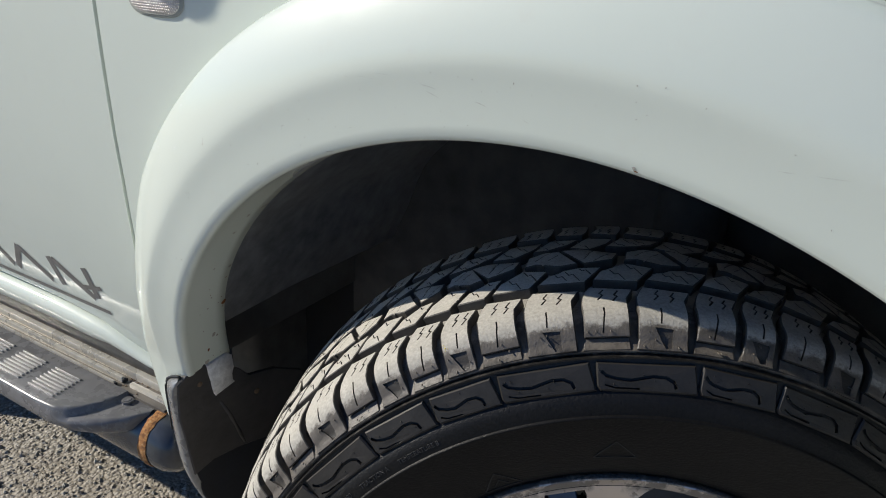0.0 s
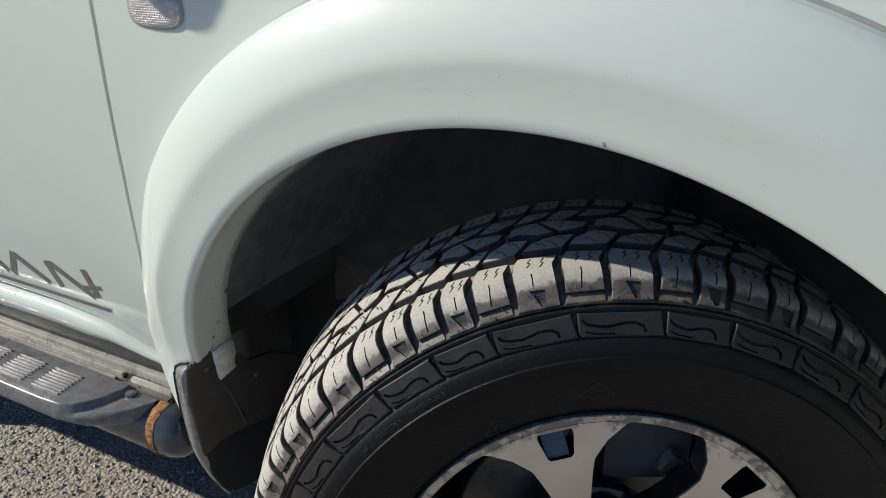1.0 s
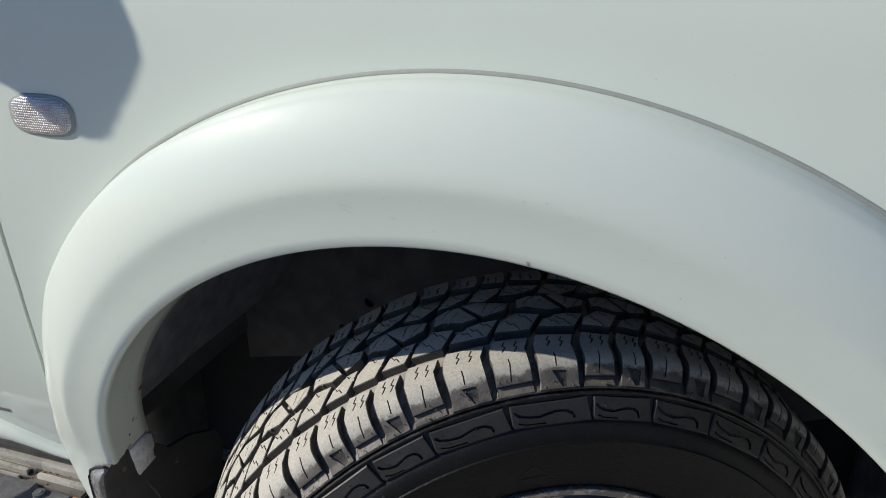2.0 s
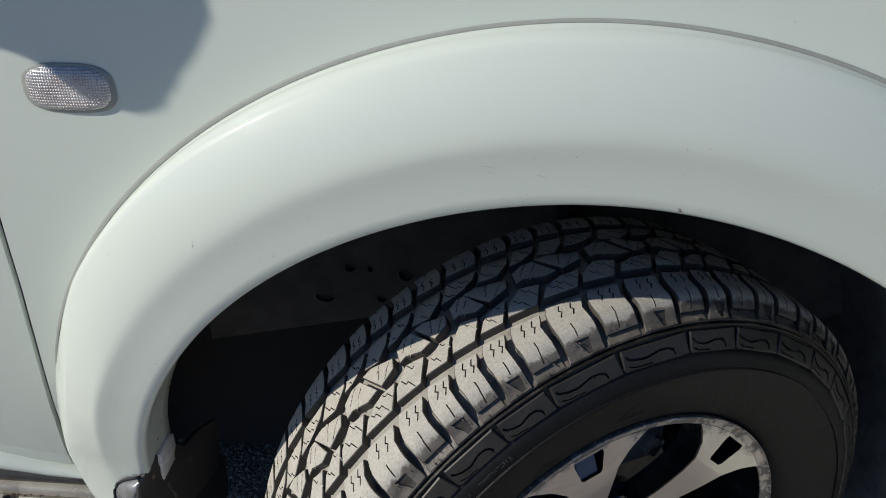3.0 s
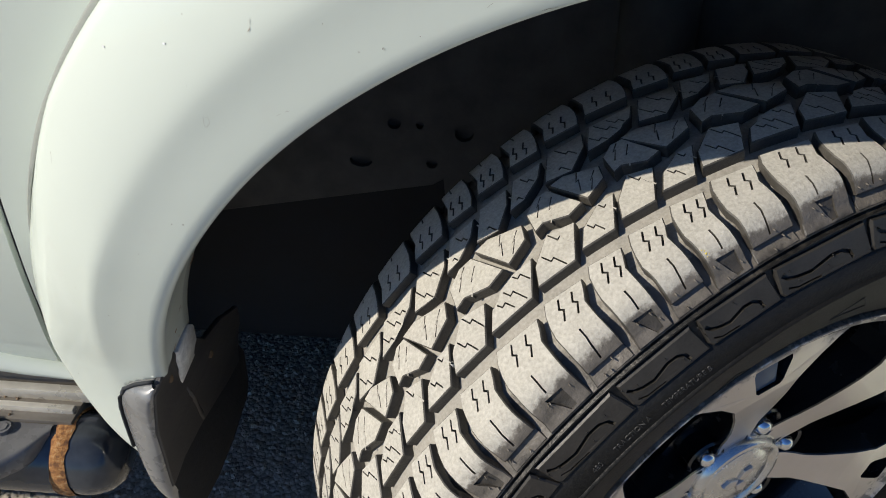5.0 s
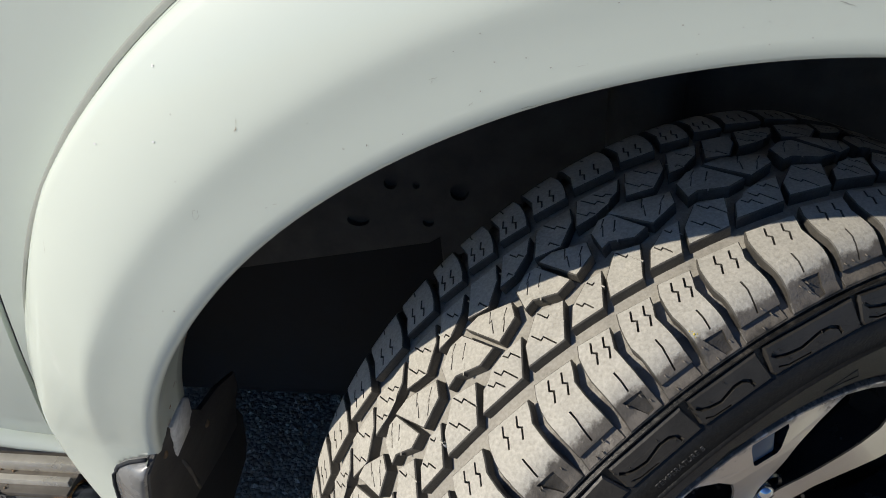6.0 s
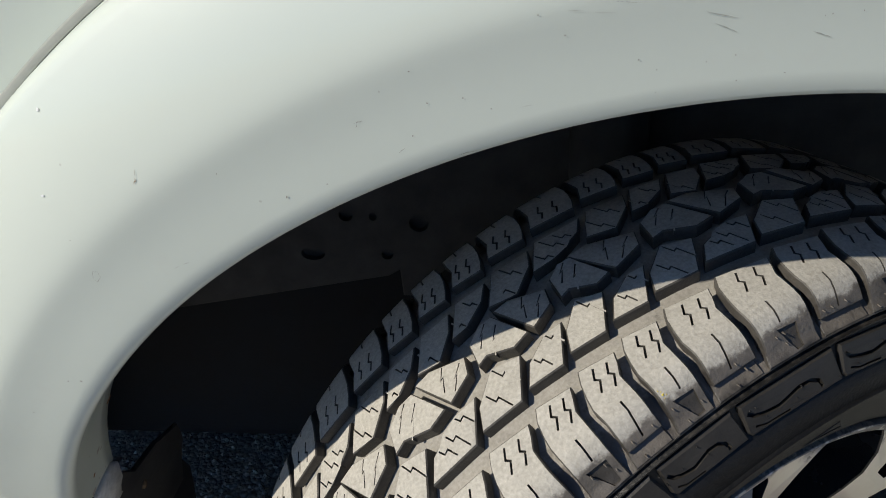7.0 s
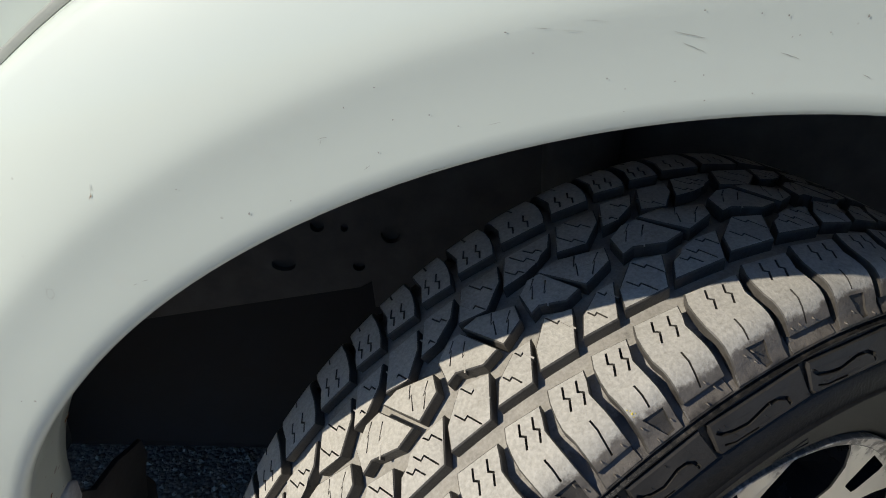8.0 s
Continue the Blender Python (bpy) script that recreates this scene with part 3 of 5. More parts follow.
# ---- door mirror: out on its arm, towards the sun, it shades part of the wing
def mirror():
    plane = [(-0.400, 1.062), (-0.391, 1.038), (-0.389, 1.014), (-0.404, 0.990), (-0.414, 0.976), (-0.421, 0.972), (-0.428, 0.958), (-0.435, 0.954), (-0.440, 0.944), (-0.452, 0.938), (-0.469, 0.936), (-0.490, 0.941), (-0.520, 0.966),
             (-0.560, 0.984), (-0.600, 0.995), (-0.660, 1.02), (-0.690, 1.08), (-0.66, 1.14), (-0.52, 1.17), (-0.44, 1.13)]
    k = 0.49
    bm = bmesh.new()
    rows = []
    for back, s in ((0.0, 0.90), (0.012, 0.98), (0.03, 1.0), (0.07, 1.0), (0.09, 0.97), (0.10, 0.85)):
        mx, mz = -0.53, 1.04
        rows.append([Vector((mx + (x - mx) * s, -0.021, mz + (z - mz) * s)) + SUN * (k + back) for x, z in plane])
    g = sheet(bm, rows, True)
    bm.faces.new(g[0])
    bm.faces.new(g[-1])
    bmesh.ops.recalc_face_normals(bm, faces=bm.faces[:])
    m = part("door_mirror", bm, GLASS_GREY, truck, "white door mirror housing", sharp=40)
    bm = bmesh.new()
    tube(bm, [(-1.00, 0.03, 1.20), (-1.00, -0.08, 1.24), (-0.96, -0.17, 1.28)], 0.025)
    part("mirror_arm", bm, BLACK_PLASTIC, m)


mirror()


# ---- inside of the arch
def wheel_well():
    bm = bmesh.new()
    rows = []
    for i in range(70):
        th = -25 + i * 2.75
        if th > 166:
            break
        a = radians(th)
        wob = 0.004 * math.sin(th * 0.31)
        row = []
        for y, r in ((-0.015, 0.486), (0.0, 0.490), (0.06, 0.500), (0.2, 0.505), (0.40, 0.502), (0.60, 0.498)):
            row.append((AX + (r + wob) * math.cos(a), y, AZ + (r + wob) * math.sin(a)))
        rows.append(row)
    sheet(bm, rows)
    part("arch_liner", bm, LINER, truck, "black plastic wheel arch liner")
    bm = bmesh.new()
    rows = []
    for i in range(74):
        th = -20 + i * 2.0
        a = radians(th)
        x = AX + 0.475 * math.cos(a)
        y = -0.0865 + 0.15 * (x + 0.1) ** 2 + table(th, [(-20, 0.026), (108, 0.026), (118, 0.036), (124, 0.052), (126, 0.066)])
        ri = smooth_table(th, INNER)
        rows.append([(AX + r * math.cos(a), yy, AZ + r * math.sin(a)) for r, yy in ((ri + 0.006, y - 0.001), (ri + 0.0012, y), (ri + 0.0010, y + 0.003), (ri + 0.004, max(y + 0.004, 0.0)), (ri + 0.012, 0.02))])
        if th >= 126:
            break
    sheet(bm, rows)
    bmesh.ops.recalc_face_normals(bm, faces=bm.faces[:])
    part("liner_flange", bm, LINER, truck, "black liner edge clipped over the flare's inner lip", sharp=50)
    # inner panel with drain holes
    bm = bmesh.new()
    outline = [(-0.66, 0.375), (-0.345, 0.442), (-0.33, 0.452), (-0.325, 0.41), (-0.16, 0.41), (0.3, 0.44), (0.45, 0.5), (0.45, 1.0), (-0.66, 1.0)]

    def hole(cx, cz, a, b):
        return [(cx + a * math.cos(2 * math.pi * k / 14), cz + b * math.sin(2 * math.pi * k / 14)) for k in range(14)]

    holes = [hole(-0.446, 0.475, 0.016, 0.010), hole(-0.305, 0.526, 0.013, 0.013), hole(-0.347, 0.476, 0.008, 0.007), hole(-0.40, 0.535, 0.009, 0.009), hole(-0.365, 0.534, 0.005, 0.006)]
    prism(bm, outline, holes, lambda x, z, d: (x, 0.45 + d, z), 0.03, 0.002, 0.010, hole_floor=True)
    part("inner_panel", bm, UNDERCOAT, truck, "brown-black inner panel with drain holes", smooth=False)
    bm = bmesh.new()
    tube(bm, [(-0.05, 0.16, 0.36), (-0.08, 0.30, 0.36), (-0.1, 0.6, 0.37)], 0.03)
    part("drive_shaft", bm, IRON, truck)
    bm = bmesh.new()
    tube(bm, [(-0.06, 0.33, 0.40), (-0.08, 0.42, 0.62), (-0.09, 0.48, 0.92)], [0.035, 0.045, 0.05])
    part("damper", bm, UNDERCOAT, truck)


wheel_well()


# the flap's outer strip: x of its two edges by height, and how far out they stand
FLAP_L = [(0.245, -0.574), (0.260, -0.580), (0.300, -0.5855), (0.366, -0.5890), (0.423, -0.5890), (0.461, -0.5885), (0.478, -0.5870), (0.491, -0.5840), (0.504, -0.5765), (0.512, -0.5645), (0.516, -0.553), (0.5175, -0.548)]
FLAP_R = [(0.245, -0.5725), (0.260, -0.5735), (0.300, -0.5740), (0.346, -0.5715), (0.407, -0.5640), (0.457, -0.5570), (0.500, -0.5500), (0.5175, -0.5450)]
FLAP_LY = [(0.245, 0.038), (0.300, 0.012), (0.366, -0.0075), (0.423, -0.0140), (0.461, -0.0160), (0.494, -0.0200), (0.5175, -0.0250)]
FLAP_RY = [(0.245, 0.038), (0.300, 0.010), (0.346, -0.0075), (0.407, -0.0206), (0.457, -0.0320), (0.507, -0.0400), (0.5175, -0.0330)]


def mud_flap():
    bm = bmesh.new()
    # shiny outer edge strip, wrapping from the side to the front face
    rows = []
    for k in range(44):
        f = (k / 43) ** 1.3
        z = lerp(0.5172, 0.2460, f)
        xl, xr = smooth_table(z, FLAP_L) - 0.0012, smooth_table(z, FLAP_R)
        yl, yr = smooth_table(z, FLAP_LY), smooth_table(z, FLAP_RY)
        row = [(xl + 0.002, yl + 0.012, z)]
        for q, dy in ((0.0, 0.003), (0.03, 0.001), (0.10, -0.0006), (0.3, -0.0014), (0.6, -0.0012), (0.85, 0.0002), (0.95, 0.0022), (1.0, 0.005)):
            row.append((lerp(xl, xr, q), lerp(yl, yr, q) + dy, z))
        row += [(xr + 0.0006, yr + 0.008, z)]
        rows.append(row)
    sheet(bm, rows)
    bmesh.ops.recalc_face_normals(bm, faces=bm.faces[:])
    flap = part("mud_flap", bm, FLAP_EDGE, truck, "black moulded mud flap behind the wheel", sharp=50)
    bm = bmesh.new()
    tube(bm, [(table(z, FLAP_L) - 0.0010, smooth_table(z, FLAP_LY) - 0.0008, z + 0.0016 * min(1.0, max(0.0, (z - 0.48) / 0.03))) for z in (0.42, 0.44, 0.46, 0.47, 0.478, 0.485, 0.491, 0.498, 0.504, 0.508, 0.512, 0.516, 0.5175)], 0.0017, 8)
    part("flap_seam", bm, NEAR_BLACK, flap, "dark gap round the flap's edge")
    # moulded plate across the arch, and its lower part under it
    bm = bmesh.new()
    outline = [(-0.033, 0.5100), (-0.022, 0.5190), (-0.010, 0.5240), (0.003, 0.5300), (0.012, 0.518), (0.026, 0.507), (0.048, 0.500), (0.066, 0.486), (0.085, 0.466), (0.130, 0.455), (0.190, 0.420), (0.222, 0.365), (0.214, 0.305), (0.165, 0.316), (0.080, 0.342), (0.030, 0.352), (-0.003, 0.346), (-0.016, 0.407), (-0.028, 0.457)]
    prism(bm, outline, [], lambda y, z, d: (y, z, d), 0.005, 0.0012)
    for z in (0.32, 0.34, 0.36, 0.39, 0.41, 0.43, 0.45, 0.47, 0.49, 0.505):
        bmesh.ops.bisect_plane(bm, geom=bm.verts[:] + bm.edges[:] + bm.faces[:], plane_co=(0, z, 0), plane_no=(0, 1, 0))
    for v in bm.verts:
        y, z, d = v.co
        v.co = (table(z, FLAP_R) + 0.0022 + 0.06 * max(0.0, y) * max(0.0, 1 - abs(z - 0.45) / 0.1) - d, y, z)
    bmesh.ops.recalc_face_normals(bm, faces=bm.faces[:])
    part("flap_plate", bm, FLAP_PLASTIC, flap, sharp=35)
    # lower flap as its own near-black sheet, the shade put into its colour
    bm = bmesh.new()
    skirt = [(-0.001, 0.350), (0.060, 0.370), (0.137, 0.362), (0.218, 0.338), (0.240, 0.300), (0.238, 0.248), (0.226, 0.230), (0.160, 0.222), (0.100, 0.226), (0.056, 0.238), (0.038, 0.247), (0.024, 0.270), (0.010, 0.302)]
    prism(bm, skirt, [], lambda y, z, d: (-0.5725 - d, y, z), 0.005, 0.0015)
    part("flap_shade", bm, NEAR_BLACK, flap, "lower part of the flap, coloured near-black for shade", smooth=False)
    bm = bmesh.new()
    rib = [(0.036, 0.448), (0.055, 0.413), (0.076, 0.367), (0.084, 0.348)]
    tube(bm, [(table(z, FLAP_R) + 0.0030, y, z) for y, z in rib], [0.0030, 0.0034, 0.0030, 0.0016], 8)
    part("flap_rib", bm, FLAP_PLASTIC, flap)
    for y, z, r in ((0.099, 0.431, 0.0042), (0.001, 0.4955, 0.0036)):
        bm = bmesh.new()
        x = table(z, FLAP_R) + 0.0022 + 0.06 * max(0.0, y) * max(0.0, 1 - abs(z - 0.45) / 0.1)
        tube(bm, [(x - 0.001, y, z), (x + 0.0016, y, z), (x + 0.0026, y, z)], [r, r, r * 0.6], 14)
        part("fastener", bm, DIRT, flap, "dirty brown fastener head", sharp=40)
    bm = bmesh.new()
    bent = [(0.009, 0.5204), (0.028, 0.5230), (0.042, 0.5235), (0.0500, 0.5165), (0.0533, 0.4967), (0.0522, 0.4874), (0.0560, 0.4741), (0.0640, 0.4658), (0.0473, 0.4560), (0.0290, 0.4520), (0.0180, 0.4900)]
    prism(bm, bent, [], lambda y, z, d: (-0.5400 - 0.30 * max(0.0, 0.502 - z) - d, y, z), 0.0040, 0.0015)
    part("fixing_clip", bm, CLIP, truck, "whitish bent clip holding the flap to the arch", sharp=50)


mud_flap()


# ---- side step
def side_step():
    bm = bmesh.new()
    ty, tz, tr = 0.050, 0.322, 0.045
    ring = lambda x, r: [(x, ty + r * math.cos(a), tz + r * math.sin(a)) for a in (2 * math.pi * k / 40 for k in range(40))]
    sheet(bm, [ring(x, tr) for x in (-1.9, -1.6, -1.3, -1.0, -0.85, -0.75, -0.694)], True)
    step = part("side_step", bm, TUBE_BLACK, truck, "black tubular side step with a plastic tread plate")
    bm = bmesh.new()
    prof = [(-0.704, tr + 0.0003), (-0.703, tr + 0.0012), (-0.696, tr + 0.0018), (-0.690, tr + 0.0014), (-0.687, tr + 0.0004)]
    sheet(bm, [[(x + 0.0042 * noise.noise(Vector((k * 0.8, x * 60, 1.0))), ty + r * math.cos(6.283 * k / 40), tz + r * math.sin(6.283 * k / 40)) for k in range(40)] for x, r in prof], True)
    part("rust_band", bm, RUST, step, "rusted weld seam")
    bm = bmesh.new()
    cap = [(-0.690, tr - 0.0006), (-0.672, tr - 0.0008), (-0.656, tr - 0.006), (-0.647, tr - 0.014), (-0.642, tr - 0.026), (-0.640, 0.002)]
    g = sheet(bm, [ring(x, r) for x, r in cap], True)
    bm.faces.new(g[-1])
    bmesh.ops.recalc_face_normals(bm, faces=bm.faces[:])
    part("end_cap", bm, TUBE_BLACK, step, "domed black end cap")
    # tread plate: a raised deck that ends in a curved ridge, and a lower tongue on the tube
    bm = bmesh.new()
    rows = []
    xs = [-1.9 + i * 0.0965 for i in range(11)] + [-0.89 + i * 0.0055 for i in range(34)]
    for x in xs:
        deck = table(x, [(-1.9, -0.047), (-0.86, -0.047), (-0.82, -0.043), (-0.800, -0.033), (-0.785, -0.015), (-0.772, 0.010), (-0.765, 0.045)]) if x < -0.765 else 0.06
        out = table(x, [(-1.9, -0.047), (-0.83, -0.047), (-0.79, -0.040), (-0.762, -0.026), (-0.740, -0.010), (-0.722, 0.008), (-0.712, 0.024), (-0.708, 0.036)])
        inn = 0.044
        row = []
        for y in sorted([lerp(out, inn, k / 14) for k in range(15)] + [min(max(deck + d, out + 0.0004 * (i + 1)), inn - 0.0004 * (4 - i)) for i, d in enumerate((-0.006, -0.003, 0.0, 0.003))]):
            up = min(1.0, max(0.0, (y - deck + 0.006) / 0.008))
            lip = max(0.0, 1 - (y - out) / 0.006)
            row.append((x, y, 0.3690 + 0.0085 * up * up * (3 - 2 * up) - 0.004 * lip * lip - 0.10 * max(0.0, 0.01 - y) * (1 - up)))
        row = [(x, min(0.03, out + 0.010), 0.340), (x, out + 0.001, 0.348), (x, out - 0.0008, 0.358)] + row + [(x, inn, 0.362)]
        rows.append(row)
    sheet(bm, rows)
    bmesh.ops.recalc_face_normals(bm, faces=bm.faces[:])
    plate = part("tread_plate", bm, STEP_PLASTIC, step, "dark grey plastic tread plate", sharp=55)
    # pads of raised ribs
    bm = bmesh.new()
    box(bm, -0.0315, 0.0315, -0.0014, 0.0014, -0.001, 0.0028, 0.0008)
    rib = mesh_of("rib", bm, RIB_METAL, True)
    for pad in range(9):
        for k in range(8):
            ob = new("tread_rib", rib)
            ob.parent = step
            ob.matrix_basis = pose(-0.877 - pad * 0.088 - (k - 3.5) * 0.001, -0.027 + k * 0.0068, 0.3776)
    bm = bmesh.new()
    tube(bm, [(-0.755, 0.033, 0.366), (-0.755, 0.033, 0.3735)], 0.0085, 20)
    tube(bm, [(-0.755, 0.033, 0.373), (-0.755, 0.033, 0.3745)], 0.0058, 6)
    part("step_bolt", bm, STEP_PLASTIC, step, smooth=False)
    # aluminium rails between step and sill
    for y0, y1, z0, z1, x1 in ((0.0465, 0.0495, 0.371, 0.379, -0.806), (0.058, 0.065, 0.371, 0.381, -0.802), (0.0735, 0.0845, 0.371, 0.386, -0.672)):
        bm = bmesh.new()
        box(bm, -1.9, x1, y0, y1, z0, z1, 0.003)
        part("rail", bm, ALUMINIUM, step, "dull aluminium rail", sharp=40)
    # dirty channel floor, and the upright with the sill's shade in its colour
    for name, y0, y1, z0, z1, x1, label in (("rail_floor", 0.0455, 0.084, 0.356, 0.372, -0.690, "dirty aluminium channel between the ridges"), ("rail_back", 0.0875, 0.110, 0.366, 0.428, -0.672, "aluminium upright, darkened for the shade under the sill")):
        bm = bmesh.new()
        box(bm, -1.9, x1, y0, y1, z0, z1, 0.003)
        part(name, bm, RAIL_FLOOR, step, label, sharp=40)
    for x1, y0, y1 in ((-0.806, 0.0462, 0.0500), (-0.802, 0.0575, 0.0665)):
        bm = bmesh.new()
        box(bm, x1 + 0.0002, x1 + 0.004, y0, y1, 0.3715, 0.3775, 0.0012)
        part("rail_end", bm, NEAR_BLACK, step, "black plug in the rail's end", sharp=40)
    bm = bmesh.new()
    box(bm, -0.782, -0.692, 0.056, 0.064, 0.371, 0.379, 0.003)
    part("rail", bm, ALUMINIUM, step, "dull aluminium rail", sharp=40)
    bm = bmesh.new()
    for k in range(26):
        r = random.Random(k)
        x, y = -0.785 + r.uniform(-0.02, 0.03), 0.062 + r.uniform(-0.012, 0.02)
        bmesh.ops.create_icosphere(bm, subdivisions=1, radius=r.uniform(0.0006, 0.0020), matrix=Matrix.Translation((x, y, 0.3725)))
    tagged(part("rust_flake", bm, DIRT, step, "crumbs of rust and dirt"), kind="stuff")


side_step()

# ---------------------------------------------------------------- wheel: tyre
PROFILE = [(0.222, -0.030), (0.2262, -0.012), (0.2325, -0.0035), (0.240, 0.0020), (0.250, 0.0064), (0.262, 0.0112), (0.276, 0.0164), (0.292, 0.0218), (0.304, 0.0254), (0.3078, 0.0262),
           (0.3082, 0.0284), (0.3096, 0.0288), (0.3104, 0.0284), (0.3110, 0.0266), (0.3190, 0.0242), (0.3262, 0.0216), (0.3275, 0.0185), (0.338, 0.0140), (0.348, 0.0098), (0.3505, 0.0088), (0.3512, 0.0112), (0.3526, 0.0112), (0.3532, 0.0060), (0.3550, 0.0058), (0.3557, 0.0086),
           (0.3566, 0.0084), (0.3580, 0.0045), (0.3605, 0.0005), (0.3640, -0.0060), (0.3690, -0.0140), (0.3725, -0.0220), (0.3745, -0.0350), (0.3762, -0.0600), (0.3772, -0.1050)]
MID = -0.105
full = PROFILE + [(r, 2 * MID - h) for r, h in PROFILE[-2::-1]]
bm = bmesh.new()
lathe(bm, full, 200)
bmesh.ops.recalc_face_normals(bm, faces=bm.faces[:])
tyre = part("tyre", bm, GROOVE, truck, "black all-terrain tyre with a dusty worn tread", at=WHEEL, sharp=50)

# pitch of the tread round the tyre, in degrees
known = [6.85, 5.8, 4.75, 4.85, 4.85, 5.6, 6.6, 5.7]
cycle = [5.0, 4.8, 6.4, 6.6, 5.6, 4.8, 5.6, 6.4, 5.0, 6.2, 4.8, 5.6, 6.6, 4.9]
rest = (cycle * 4)[:-2]
last = [6.8, 6.4]
scale_rest = (360 - sum(known) - sum(last)) / sum(rest)
PITCH = known + [p * scale_rest for p in rest] + last
STARTS = [98.8]
for p in PITCH[:-1]:
    STARTS.append(STARTS[-1] + p)

SHOULDER = [(-0.060, -0.060, 0.3853), (-0.047, -0.047, 0.3846), (-0.034, -0.034, 0.3837), (-0.022, -0.022, 0.3825), (-0.014, -0.0142, 0.3812), (-0.008, -0.0090, 0.3792), (-0.003, -0.0050, 0.3762), (0.003, -0.0012, 0.3716), (0.008, 0.0018, 0.3672), (0.0125, 0.0038, 0.3628), (0.0166, 0.0068, 0.3600), (0.0207, 0.0098, 0.3572)]


def on_tyre(th, r, h, side=1):
    if side < 0:
        th, h = -th, 2 * MID - h
    a = radians(th)
    return Vector((r * math.cos(a), -h, r * math.sin(a)))


def crown(side, shift):
    """Places (a, b, d): a is metres along the tread, b across it, d below its face."""
    def place(a, b, d):
        th = a / 0.386 * 57.2958
        r = 0.3872 - 0.95 * (b - MID) ** 2 - d
        t = radians(th)
        if side < 0:
            return Vector((r * math.cos(radians(shift - th)), -(2 * MID - b), r * math.sin(radians(shift - th))))
        return Vector((r * math.cos(t), -b, r * math.sin(t)))
    return place


def arc(th):
    return radians(th) * 0.386


SIPE_LONG = 1.25


def sipe(a0, b0, a1, b1, jog=1.0, width=0.0013):
    """A narrow cut from one place to another with a step back in its middle."""
    ma, mb = (a0 + a1) / 2, (b0 + b1) / 2
    a0, b0, a1, b1 = (ma + (a0 - ma) * SIPE_LONG, mb + (b0 - mb) * SIPE_LONG, ma + (a1 - ma) * SIPE_LONG, mb + (b1 - mb) * SIPE_LONG)
    pts = [Vector((a0, b0)), Vector((ma + 0.0016 * jog, mb - 0.0008 * jog)), Vector((ma - 0.0009 * jog, mb - 0.0017 * jog)), Vector((a1, b1))]
    return ribbon(pts, width)


def ribbon(pts, width):
    """The outline of a thin line through some points."""
    left, right = [], []
    for i, p in enumerate(pts):
        d0 = (p - pts[i - 1]).normalized() if i else (pts[1] - p).normalized()
        d1 = (pts[i + 1] - p).normalized() if i + 1 < len(pts) else d0
        d = (d0 + d1).normalized()
        q = Vector((-d.y, d.x)) * (width / 2 / max(0.6, d.dot(d0)))
        left.append(p + q)
        right.append(p - q)
    return [(v.x, v.y) for v in left + right[::-1]]


# edges of a shoulder block, in degrees past the groove's start, with the place across the tread
NEAR = [(-0.0420, 0.9), (-0.0345, 1.4), (-0.0275, 1.95), (-0.015, 2.0), (0.0, 2.0), (0.0207, 1.95)]
PAST = [(-0.0465, -0.35), (-0.0385, 0.30), (-0.0295, 0.72), (-0.021, 0.93), (-0.011, 0.87), (0.002, 0.92), (0.0125, 1.05), (0.0207, 1.30)]


